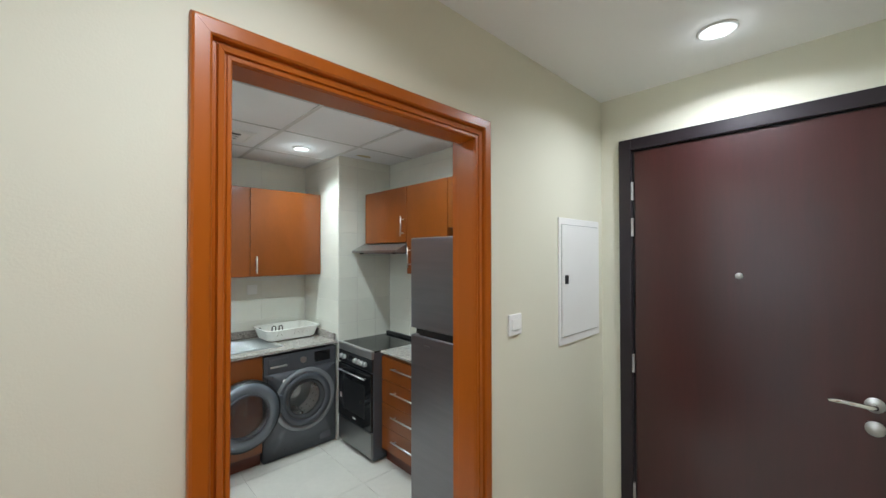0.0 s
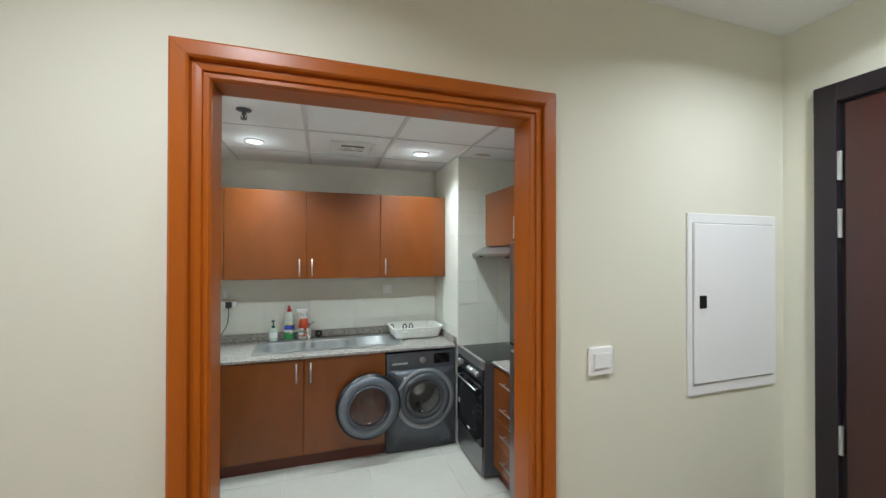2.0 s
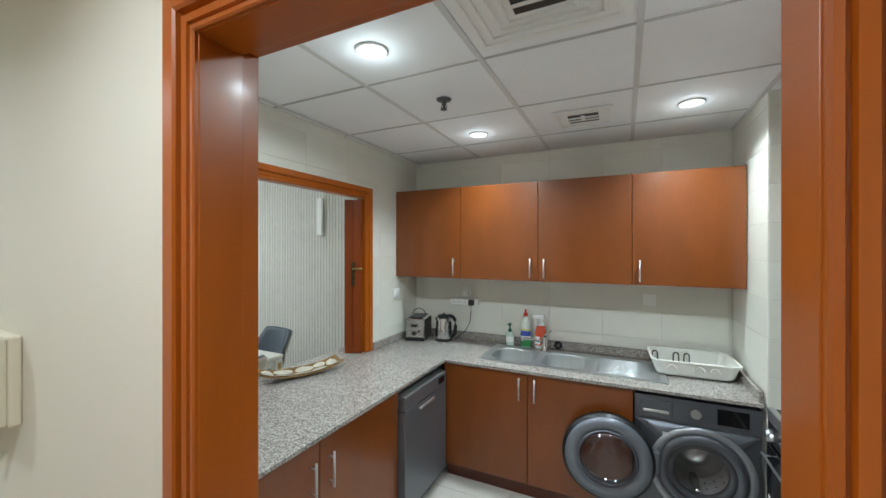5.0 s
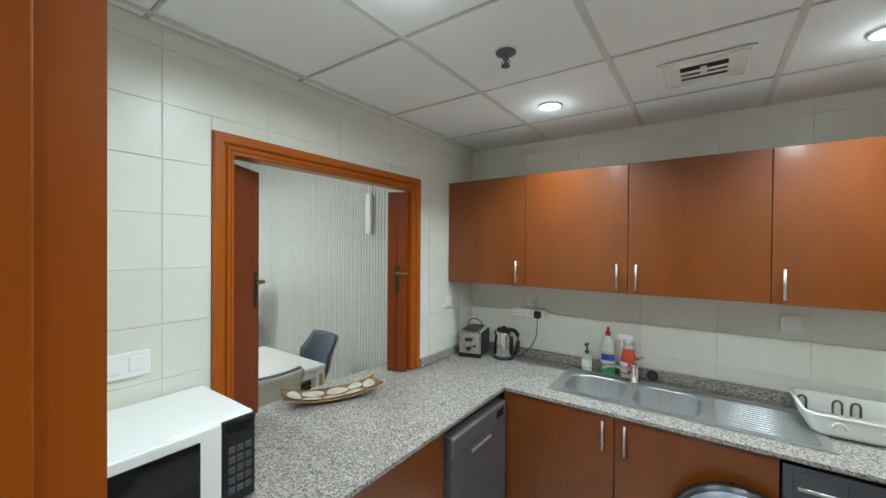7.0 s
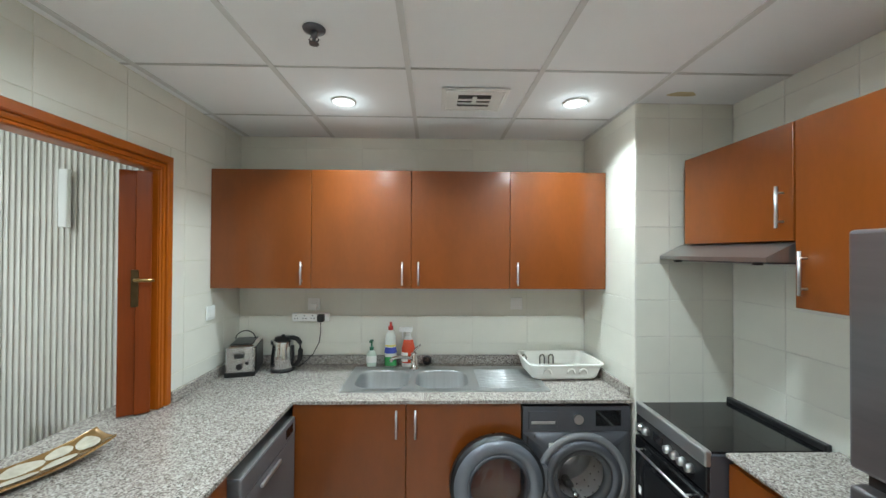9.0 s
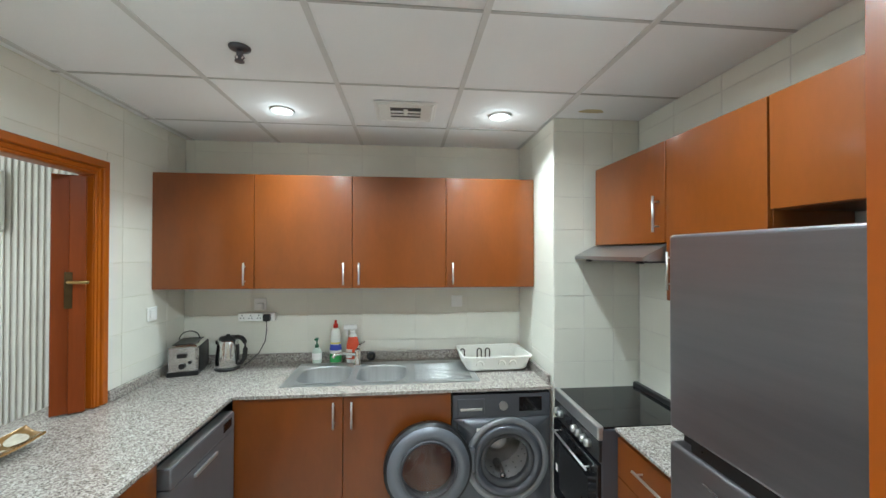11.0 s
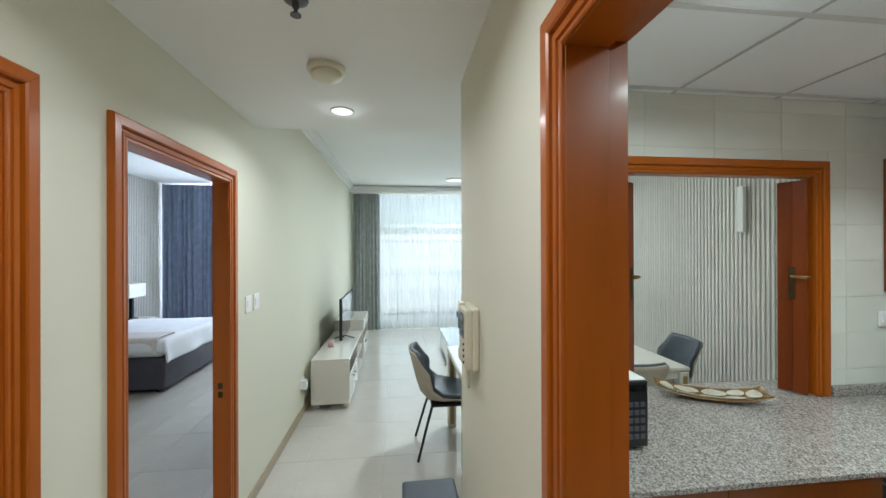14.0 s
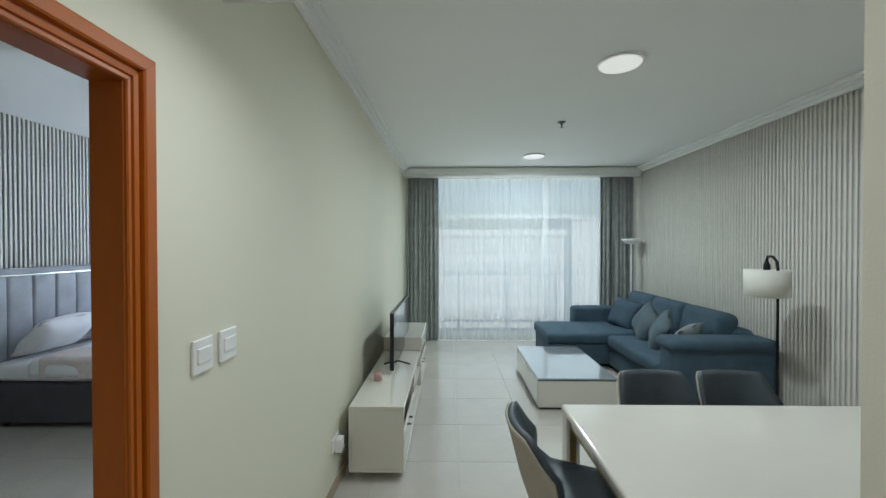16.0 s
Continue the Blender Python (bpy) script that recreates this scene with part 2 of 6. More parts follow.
wall("wall_kitchen_east", "y", KY0, KY1, KX1, 2.4, 0, 3.1, [], M_GROUT, "tiled kitchen side wall")
wall("duct_column", "x", 1.622, KX1, 2.967, KY1, 0, 2.6, [], M_GROUT, "tiled service column beside the cooker")
EDO = (-0.25, 0.735, 2.19)
wall("wall_entry", "y", -0.6, 1.0, ENT, 2.5, 0, 3.1, [], M_WALL, "cream painted wall with the entrance door")
wall("wall_slatted", "x", -7.4, -0.935, SLY + 0.03, 3.9, 0, 3.1, [], M_SLATD, "living room wall behind the slatted panelling")
WO = (-0.1, 3.4, 0.05, 2.9)
wall("wall_window", "y", -4.2, 3.9, -7.4, WINX - 0.15, 0, 3.1, [(WO[0], WO[1], WO[2], WO[3]), (-3.7, -0.7, 0.05, 2.85)], M_WALL, "outer wall with the living room and bedroom windows")
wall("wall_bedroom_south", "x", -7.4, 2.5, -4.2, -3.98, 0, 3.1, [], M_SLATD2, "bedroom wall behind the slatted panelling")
wall("wall_bedroom_block", "x", -2.16, 0.3, -3.98, -1.68, 0, 3.1, [], M_WALL, "cream painted wall beside the bedroom entry")
wall("wall_bedroom_east", "y", -1.68, WS - 0.075, 0.1, 0.3, 0, 3.1, [], M_WALL, "cream wall closing the bedroom entry")
bm = bmesh.new()
box(bm, -1.776, 2.5, WS - 0.01, KY0, HALL_Z, 3.1)
structure("ceiling_hall", bm, M_WHITE, "white plastered lowered hall ceiling", "ceiling")
bm = bmesh.new(); box(bm, -7.4, -1.776, WS - 0.05, 3.9, LIV_Z, 3.12); box(bm, -1.776, -0.9, WN, 3.9, LIV_Z, 3.12)
structure("ceiling_living", bm, M_WHITE, "white plastered living room ceiling", "ceiling")
bm = bmesh.new(); box(bm, -7.4, -2.16, -4.2, WS - 0.06, LIV_Z, 3.12); box(bm, -2.16, 0.3, -1.69, WS - 0.11, 2.56, 3.12)
structure("ceiling_bedroom", bm, M_WHITE, "white plastered bedroom ceiling", "ceiling")
bm = bmesh.new(); box(bm, KX0 - 0.02, 2.4, KY0 - 0.02, 3.8, KIT_Z + 0.03, KIT_Z + 0.1)
structure("ceiling_kitchen", bm, M_WHITE, "white suspended tile ceiling", "ceiling")
# ---- more materials ----
def granite():
    m = mat("granite", (0.5, 0.46, 0.43), 0.14, var=0.05, scale=6)
    n, k = m.node_tree.nodes, m.node_tree.links
    b = n["Principled BSDF"]
    tc, v, ns, rp, mx = n.new("ShaderNodeTexCoord"), n.new("ShaderNodeTexVoronoi"), n.new("ShaderNodeTexNoise"), n.new("ShaderNodeValToRGB"), n.new("ShaderNodeMixRGB")
    v.inputs["Scale"].default_value, ns.inputs["Scale"].default_value, ns.inputs["Detail"].default_value = 185, 85, 6
    k.new(tc.outputs["Object"], v.inputs["Vector"])
    k.new(tc.outputs["Object"], ns.inputs["Vector"])
    sep = n.new("ShaderNodeSeparateColor")
    k.new(v.outputs["Color"], sep.inputs[0])
    k.new(sep.outputs[0], rp.inputs[0])
    cols = ((0.0, (0.10, 0.087, 0.08)), (0.14, (0.185, 0.16, 0.145)), (0.34, (0.26, 0.228, 0.207)), (0.62, (0.35, 0.315, 0.285)), (1.0, (0.49, 0.465, 0.43)))
    while len(rp.color_ramp.elements) < len(cols):
        rp.color_ramp.elements.new(0.5)
    for e, (p, c) in zip(rp.color_ramp.elements, cols):
        e.position, e.color = p, (*c, 1)
    mx.blend_type, mx.inputs[0].default_value = "OVERLAY", 0.25
    k.new(rp.outputs[0], mx.inputs[1])
    k.new(ns.outputs[0], mx.inputs[2])
    k.new(mx.outputs[0], b.inputs["Base Color"])
    return m

def sheer_cloth(name, color, clear):
    m = bpy.data.materials.new(name)
    m.use_nodes = True
    n, k = m.node_tree.nodes, m.node_tree.links
    t, tr, df, a, b = n.new("ShaderNodeBsdfTransparent"), n.new("ShaderNodeBsdfTranslucent"), n.new("ShaderNodeBsdfDiffuse"), n.new("ShaderNodeMixShader"), n.new("ShaderNodeMixShader")
    tr.inputs[0].default_value = df.inputs[0].default_value = (*color, 1)
    a.inputs[0].default_value, b.inputs[0].default_value = 0.35, clear
    k.new(tr.outputs[0], a.inputs[1])
    k.new(df.outputs[0], a.inputs[2])
    k.new(a.outputs[0], b.inputs[1])
    k.new(t.outputs[0], b.inputs[2])
    k.new(b.outputs[0], n["Material Output"].inputs[0])
    return m

M_GRANITE = granite()
M_SHEER = sheer_cloth("sheer_voile", (0.88, 0.93, 0.96), 0.50)
M_GLASS = glassy("window_glass", (0.93, 0.96, 0.96), 0.0, 0.94)
M_CLEAR = glassy("porthole_glass", (0.80, 0.76, 0.77), 0.02, 0.93)
M_CHROME = mat("chrome", (0.75, 0.75, 0.74), 0.12, 1.0, var=0.02)
M_BRASS = mat("aged_brass", (0.45, 0.32, 0.13), 0.3, 1.0, var=0.12, scale=20)
M_DARKBRASS = mat("dark_bronze", (0.10, 0.065, 0.03), 0.35, 0.9, var=0.12, scale=20)
M_HATCH = mat("hatch_door_wood", (0.26, 0.05, 0.008), 0.36, var=0.08, scale=3, grain=0.25, bscale=20, coat=0.05, spec=0.2, stretch=(6, 6, 0.5))
M_TOE = mat("plinth_wood", (0.13, 0.03, 0.015), 0.4, var=0.15, scale=4, stretch=(0.6, 5, 5))
M_FRIDGE = mat("fridge_steel", (0.27, 0.26, 0.28), 0.3, 0.85, var=0.05, scale=2, bscale=160, grain=0.1, stretch=(1, 1, 14))
M_BLACKGLASS = mat("black_glass", (0.008, 0.008, 0.009), 0.06, var=0.05)
M_LEATHER = mat("chair_leather", (0.06, 0.075, 0.09), 0.42, var=0.12, scale=10, bump=0.12, bscale=200)
M_TAUPE = mat("chair_back_fabric", (0.42, 0.37, 0.30), 0.8, var=0.06, scale=8, bump=0.12, bscale=250)
M_BLACKMETAL = mat("black_metal", (0.015, 0.017, 0.02), 0.4, 0.6, var=0.1)
M_BASEB = mat("skirting_tile", (0.42, 0.33, 0.22), 0.35, var=0.06, scale=6)
M_MIRTOP = mat("table_glass_top", (0.26, 0.28, 0.30), 0.05, var=0.01, coat=1.0)
M_SHADE = mat("lamp_shade_linen", (0.78, 0.76, 0.70), 0.8, var=0.03, bump=0.1, bscale=200)
M_LINEN = mat("white_bed_linen", (0.78, 0.78, 0.80), 0.85, var=0.04, scale=4, bump=0.25, bscale=14)
M_QUILT = mat("quilted_cotton", (0.70, 0.62, 0.60), 0.85, var=0.06, scale=20, bump=0.4, bscale=60)
M_BEDBASE = mat("bed_base_velvet", (0.075, 0.07, 0.085), 0.85, var=0.12, scale=6, bump=0.12, bscale=250)
M_HEADB = mat("headboard_velvet", (0.42, 0.44, 0.48), 0.7, var=0.12, scale=5, bump=0.1, bscale=250)
M_BCURT = mat("bedroom_curtain", (0.21, 0.255, 0.36), 0.9, var=0.1, bump=0.1, bscale=250)
M_RED = mat("red_plastic", (0.55, 0.03, 0.015), 0.35, var=0.05)
M_GREEN = mat("green_liquid", (0.05, 0.32, 0.10), 0.2, var=0.08)
M_TEAL = mat("dark_green_plastic", (0.01, 0.14, 0.07), 0.35, var=0.05)
M_PALE = mat("pale_soap_bottle", (0.62, 0.74, 0.66), 0.25, var=0.05)
M_BLUE = mat("blue_label", (0.04, 0.07, 0.42), 0.4, var=0.05)
M_YELLOW = mat("yellow_label", (0.75, 0.6, 0.08), 0.4, var=0.05)
M_GOLD = mat("tray_gold_brown", (0.30, 0.17, 0.06), 0.25, 0.35, var=0.2, scale=18)
M_PEARL = mat("mother_of_pearl", (0.68, 0.62, 0.50), 0.16, 0.15, var=0.16, scale=25)
M_STAIN = mat("damp_stain", (0.62, 0.52, 0.32), 0.9, var=0.1, scale=14)
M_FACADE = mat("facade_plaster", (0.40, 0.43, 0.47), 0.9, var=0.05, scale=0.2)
# Glass paled almost to the plaster's tone: haze put into its colour.
M_HAZYGLASS = mat("hazy_facade_glass", (0.40, 0.44, 0.49), 0.4, var=0.2, scale=0.3)
M_SAND = mat("sandy_ground", (0.42, 0.37, 0.29), 0.95, var=0.1, scale=0.02)
M_NAVY = mat("bench_leatherette", (0.035, 0.045, 0.06), 0.5, var=0.1, scale=8, bump=0.1, bscale=150)

def tube(points, r, n=10, cyclic=False):
    """A bmesh tube through the points."""
    bm = bmesh.new()
    pts = [Vector(p) for p in points]
    rings = []
    for i, p in enumerate(pts):
        a, b = pts[max(i - 1, 0)], pts[min(i + 1, len(pts) - 1)]
        q = (b - a).to_track_quat("Z", "Y")
        rings.append([bm.verts.new(p + q @ Vector((r * math.cos(2 * math.pi * j / n), r * math.sin(2 * math.pi * j / n), 0))) for j in range(n)])
    for g, h in zip(rings, rings[1:]):
        for j in range(n):
            bm.faces.new((g[j], g[(j + 1) % n], h[(j + 1) % n], h[j]))
    bm.faces.new(rings[0][::-1])
    bm.faces.new(rings[-1])
    return bm

def lathe(profile, n=24, center=(0, 0, 0)):
    """A solid of revolution about z from (radius, height) pairs."""
    bm = bmesh.new()
    c = Vector(center)
    rings = [[bm.verts.new(c + Vector((r * math.cos(2 * math.pi * j / n), r * math.sin(2 * math.pi * j / n), z))) for j in range(n)] for r, z in profile]
    for g, h in zip(rings, rings[1:]):
        for j in range(n):
            bm.faces.new((g[j], g[(j + 1) % n], h[(j + 1) % n], h[j]))
    bm.faces.new(rings[0][::-1])
    bm.faces.new(rings[-1])
    return bm

def ring(bm, c, axis, r0, r1, d, n=40):
    """A flat ring of inner radius r0, outer r1, thickness d about an axis."""
    q = Vector(axis).to_track_quat("Z", "Y").to_matrix().to_4x4()
    m = Matrix.Translation(c) @ q
    prof = ((r0, -d / 2), (r1, -d / 2), (r1, d / 2), (r0, d / 2))
    rows = [[bm.verts.new(m @ Vector((r * math.cos(2 * math.pi * j / n), r * math.sin(2 * math.pi * j / n), z))) for j in range(n)] for r, z in prof]
    for i in range(4):
        g, h = rows[i], rows[(i + 1) % 4]
        for j in range(n):
            bm.faces.new((g[j], g[(j + 1) % n], h[(j + 1) % n], h[j]))

def disc(name, material, parent, c, axis, r, d, r2=None, n=32, label="", smooth=False):
    bm = bmesh.new()
    a = Vector(axis).normalized()
    cyl(bm, Vector(c) - a * d / 2, Vector(c) + a * d / 2, r, r2, n)
    return part(name, bm, material, parent, label, smooth)

def bar_handle(parent, p, q, out, material=None, label="brushed steel bar handle"):
    """A bar handle from p to q standing off along out."""
    p, q, out = Vector(p), Vector(q), Vector(out)
    bm = bmesh.new()
    cyl(bm, p + out * 0.03, q + out * 0.03, 0.006, n=10)
    d = (q - p).normalized() * 0.025
    for e in (p + d, q - d):
        cyl(bm, e, e + out * 0.03, 0.004, n=8)
    return part("handle", bm, material or M_STEEL, parent, label, True)

# ---- kitchen: upper cabinets ----
def front(parent, axis, face, out, u0, u1, z0, z1, material, handle=None, name="door", thick=0.019):
    """A cabinet front on a plane; handle is 'left', 'right' or 'top' and gives its bar."""
    g = 0.0016
    if axis == "x":
        d = (u0 + g, u1 - g, min(face, face + out * thick), max(face, face + out * thick), z0 + g, z1 - g)
    else:
        d = (min(face, face + out * thick), max(face, face + out * thick), u0 + g, u1 - g, z0 + g, z1 - g)
    return pbox(name, material, parent, d, 0.0015)

def vhandle(door, axis, face, out, u, z0, z1, thick=0.019):
    f = face + out * thick
    if axis == "x":
        bar_handle(door, (u, f, z0), (u, f, z1), (0, out, 0))
    else:
        bar_handle(door, (f, u, z0), (f, u, z1), (out, 0, 0))

XD = [KX0 + 0.004, -0.247, 0.377, 1.0, 1.6145]
for i, (a, b, hs) in enumerate(((0, 1, (("r", 0),)), (1, 3, (("r", 1), ("l", 2))), (3, 4, (("l", 3),)))):
    t = thing("wall_cabinet", "reddish veneered wall cabinet with steel bar handles over the sink", "cabinet", "wall cabinets over the sink")
    pbox("body", M_CAB, t, (XD[a] + 0.001, XD[b] - 0.001, 3.321, KY1 - 0.012, 1.43, 2.176), 0.001)
    for side, j in hs:
        d = front(t, "x", 3.32, -1, XD[j], XD[j + 1], 1.43, 2.176, M_CAB)
        u = XD[j + 1] - 0.055 if side == "r" else XD[j] + 0.045
        vhandle(d, "x", 3.32, -1, u, 1.455, 1.60)
for name, y0, y1, z0, hy in (("wall_cabinet", 2.295, 2.90, 1.71, 2.335), ("wall_cabinet", 1.83, 2.29, 1.462, 2.245), ("wall_cabinet", 1.2, 1.825, 1.80, 1.27)):
    t = thing(name, "reddish veneered wall cabinet with steel handle beside the hood" if y1 > 1.9 else "reddish veneered wall cabinet above the fridge", "cabinet", "wall cabinets over the cooker")
    pbox("body", M_CAB, t, (1.871, KX1 - 0.012, y0 + 0.001, y1 - 0.001, z0, 2.158), 0.001)
    d = front(t, "y", 1.87, -1, y0, y1, z0, 2.158, M_CAB)
    vhandle(d, "y", 1.87, -1, hy, z0 + 0.05, z0 + 0.21)

# ---- kitchen: worktop, base units ----
t = thing("worktop", "speckled grey and pink granite worktop with upstand", "worktop")
CT0, CT1 = 0.846, 0.864
for d in ((KX0 + 0.002, -0.012, 2.962, KY1 - 0.012), (-0.012, 1.19, 2.962, 3.09), (-0.012, 1.19, 3.545, KY1 - 0.012), (1.19, 1.605, 2.962, KY1 - 0.012), (KX0 + 0.002, -0.227, KY0 + 0.03, 2.962)):
    pbox("slab", M_GRANITE, t, (*d, CT0, CT1), 0.0)
pbox("sill", M_GRANITE, t, (-1.115, KX0 + 0.002, PO[0] + 0.001, PO[1] - 0.001, CT0, CT1), 0.0)
pbox("upstand", M_GRANITE, t, (KX0 + 0.012, 1.59, KY1 - 0.032, KY1 - 0.012, CT1, CT1 + 0.06), 0.003)
pbox("upstand", M_GRANITE, t, (1.588, 1.606, 2.985, KY1 - 0.034, CT1, CT1 + 0.06), 0.003)
pbox("upstand", M_GRANITE, t, (KX0 + 0.012, KX0 + 0.03, 2.945, KY1 - 0.034, CT1, CT1 + 0.06), 0.003)
t = thing("base_cabinet", "reddish veneered sink base cabinet with two doors and dark plinth", "cabinet", "base cabinets")
pbox("body", M_CAB, t, (-0.245, 1.0, 3.0, KY1 - 0.02, 0.10, 0.70), 0.001)
pbox("top_rail", M_CAB, t, (-0.245, 1.0, 3.0, 3.02, 0.70, 0.843), 0.001)
pbox("plinth", M_TOE, t, (-0.235, 1.0, 3.03, 3.05, 0.0, 0.10), 0.001, "dark red plinth board")
for u0, u1, hu in ((-0.235, 0.372, 0.322), (0.374, 1.0, 0.424)):
    d = front(t, "x", 2.999, -1, u0, u1, 0.105, 0.842, M_CAB)
    vhandle(d, "x", 2.999, -1, hu, 0.665, 0.815)
for y0, y1, hy in ((KY0 + 0.04, 1.741, 1.69), (1.743, 2.375, 1.80)):
    t = thing("base_cabinet", "reddish veneered base cabinet with a bar handle under the worktop", "cabinet", "base cabinets")
    pbox("body", M_CAB, t, (KX0 + 0.015, -0.273, y0 + 0.001, y1 - 0.001, 0.10, 0.843), 0.001)
    pbox("plinth", M_TOE, t, (-0.32, -0.3, y0, y1, 0, 0.10), 0.001, "dark red plinth board")
    d = front(t, "y", -0.272, 1, y0, y1, 0.105, 0.842, M_CAB)
    vhandle(d, "y", -0.272, 1, hy, 0.60, 0.76)

M_DISHW = mat("dishwasher_steel", (0.20, 0.21, 0.235), 0.36, 0.6, var=0.04, scale=3, bscale=120, grain=0.1, stretch=(1, 20, 1))
t = thing("dishwasher", "dark grey built-in dishwasher under the worktop", "dishwasher")
pbox("body", M_GREYMETAL, t, (KX0 + 0.05, -0.285, 2.385, 2.958, 0.03, 0.828), 0.003)
d = pbox("door", M_DISHW, t, (-0.283, -0.213, 2.39, 2.955, 0.09, 0.70), 0.003, seg=2)
pbox("grip", M_STEEL, d, (-0.2145, -0.2, 2.56, 2.76, 0.655, 0.672), 0.005, "steel pull grip", seg=2)
pbox("control_panel", M_DISHW, t, (-0.283, -0.211, 2.39, 2.955, 0.703, 0.79), 0.006, seg=2)
pbox("panel_edge", M_STEEL, t, (-0.27, -0.216, 2.395, 2.95, 0.7885, 0.7925), 0.001, "pale steel top edge")
pbox("display", M_BLACKGLASS, t, (-0.2125, -0.2095, 2.83, 2.92, 0.725, 0.77), 0.001)
for y in (2.45, 2.9):
    disc("foot", M_BLACK, t, (-0.36, y, 0.015), (0, 0, 1), 0.02, 0.03, n=12)

# sink
t = thing("kitchen_sink", "stainless steel double bowl sink with ribbed drainer", "sink")
SZ = CT1 + 0.004
BOWLS = ((0.045, 0.375), (0.412, 0.735))
by0, by1 = 3.122, 3.462
bm = bmesh.new()
for d in ((-0.015, 1.192, 3.085, by0), (-0.015, 1.192, by1, 3.55), (-0.015, 0.045, by0, by1), (0.375, 0.412, by0, by1), (0.735, 1.192, by0, by1)):
    box(bm, *d, SZ - 0.006, SZ + 0.002)
M_SINK = mat("sink_steel", (0.50, 0.51, 0.51), 0.42, 0.85, var=0.05, scale=5, bscale=140, grain=0.15, stretch=(12, 1, 1))
part("deck", bm, M_SINK, t)
for x0, x1 in BOWLS:
    bm = bmesh.new()
    def rr(inset, z, r):
        o = []
        ax0, ax1, ay0, ay1 = x0 + inset, x1 - inset, by0 + inset, by1 - inset
        for cx, cy, a0 in ((ax1 - r, ay1 - r, 0), (ax0 + r, ay1 - r, 90), (ax0 + r, ay0 + r, 180), (ax1 - r, ay0 + r, 270)):
            for k in range(6):
                a = radians(a0 + 18 * k)
                o.append(bm.verts.new((cx + r * math.cos(a), cy + r * math.sin(a), z)))
        return o
    rows = [rr(-0.012, SZ + 0.0045, 0.02), rr(-0.002, SZ + 0.0045, 0.098), rr(0.001, SZ + 0.0042, 0.1), rr(0.004, SZ + 0.001, 0.1), rr(0.006, SZ - 0.008, 0.1), rr(0.016, SZ - 0.12, 0.09), rr(0.03, SZ - 0.145, 0.08), rr(0.06, SZ - 0.152, 0.06)]
    for g, h in zip(rows, rows[1:]):
        for j in range(24):
            bm.faces.new((g[j], g[(j + 1) % 24], h[(j + 1) % 24], h[j]))
    bm.faces.new(rows[-1])
    b = part("bowl", bm, M_SINK, t, "", True)
    disc("drain", M_CHROME, b, ((x0 + x1) / 2, (by0 + by1) / 2, SZ - 0.150), (0, 0, 1), 0.035, 0.006)
for i in range(12):
    y = 3.135 + i * 0.030
    bm = bmesh.new()
    cyl(bm, (0.79, y, SZ + 0.001), (1.15, y, SZ + 0.001), 0.006, n=10)
    part("rib", bm, M_SINK, t, "", True)
t = thing("mixer_tap", "chrome single lever kitchen mixer tap", "tap", loc=(0.39, 3.49, SZ + 0.002))
part("body", lathe(((0.03, 0), (0.03, 0.008), (0.022, 0.012), (0.022, 0.1), (0.018, 0.115)), 20), M_CHROME, t, "", True)
part("spout", tube(((0, 0, 0.06), (-0.03, -0.03, 0.085), (-0.09, -0.1, 0.11), (-0.13, -0.15, 0.115), (-0.14, -0.165, 0.1)), 0.011), M_CHROME, t, "", True)
part("lever", tube(((0, 0, 0.115), (0.01, 0.02, 0.135), (0.04, 0.05, 0.15)), 0.008), M_CHROME, t, "", True)
t = thing("sink_stopper", "black rubber sink stopper with a chain ring", "stopper", loc=(0.475, 3.6, CT1 + 0.001))
bm = bmesh.new()
ring(bm, (0, 0, 0.035), (0.2, -1, 0.1), 0.014, 0.032, 0.02, 24)
part("ring", bm, M_BLACK, t, "", True)

# bottles
M_SOAPGLASS = mat("clear_soap_plastic", (0.74, 0.78, 0.72), 0.15, var=0.04)
def bottle(x, y, label, profile, material, caps, squash=0.6, rz=0):
    t = thing("bottle", label, "bottle", "bottles beside the sink", (x, y, CT1 + 0.001), rz)
    b = lathe(profile, 20)
    bmesh.ops.scale(b, vec=(1, squash, 1), verts=b.verts)
    part("body", b, material, t, "", True)
    for nm, prof, m, sq in caps:
        c = lathe(prof, 16)
        bmesh.ops.scale(c, vec=(1, sq, 1), verts=c.verts)
        part(nm, c, m, t, "", True)
    return t
b1 = bottle(0.09, 3.57, "small pale green soap dispenser with dark green pump", ((0.03, 0), (0.034, 0.01), (0.034, 0.085), (0.024, 0.105), (0.012, 0.115)), M_PALE,
            (("collar", ((0.014, 0.115), (0.014, 0.135), (0.006, 0.137), (0.006, 0.17)), M_TEAL, 1), ("label_band", ((0.0348, 0.03), (0.0352, 0.031), (0.0352, 0.075), (0.0348, 0.076)), M_PLASTIC, 0.6)))
pbox("nozzle", M_TEAL, b1, (-0.012, 0.012, -0.03, 0.01, 0.17, 0.185), 0.003)
b2 = bottle(0.222, 3.57, "clear washing-up liquid bottle with red cap and blue label", ((0.036, 0), (0.042, 0.01), (0.042, 0.10), (0.034, 0.15), (0.038, 0.19), (0.03, 0.23), (0.015, 0.255)), M_SOAPGLASS,
            (("cap", ((0.017, 0.255), (0.017, 0.28), (0.009, 0.285), (0.008, 0.31)), M_RED, 1), ("liquid_band", ((0.0424, 0.008), (0.043, 0.01), (0.043, 0.07), (0.0424, 0.072)), M_GREEN, 0.62),
             ("blue_label", ((0.0425, 0.095), (0.0432, 0.096), (0.0432, 0.105), (0.0385, 0.135), (0.038, 0.136)), M_BLUE, 0.64), ("yellow_label", ((0.036, 0.142), (0.0375, 0.143), (0.0365, 0.15), (0.035, 0.151)), M_YELLOW, 0.66)))
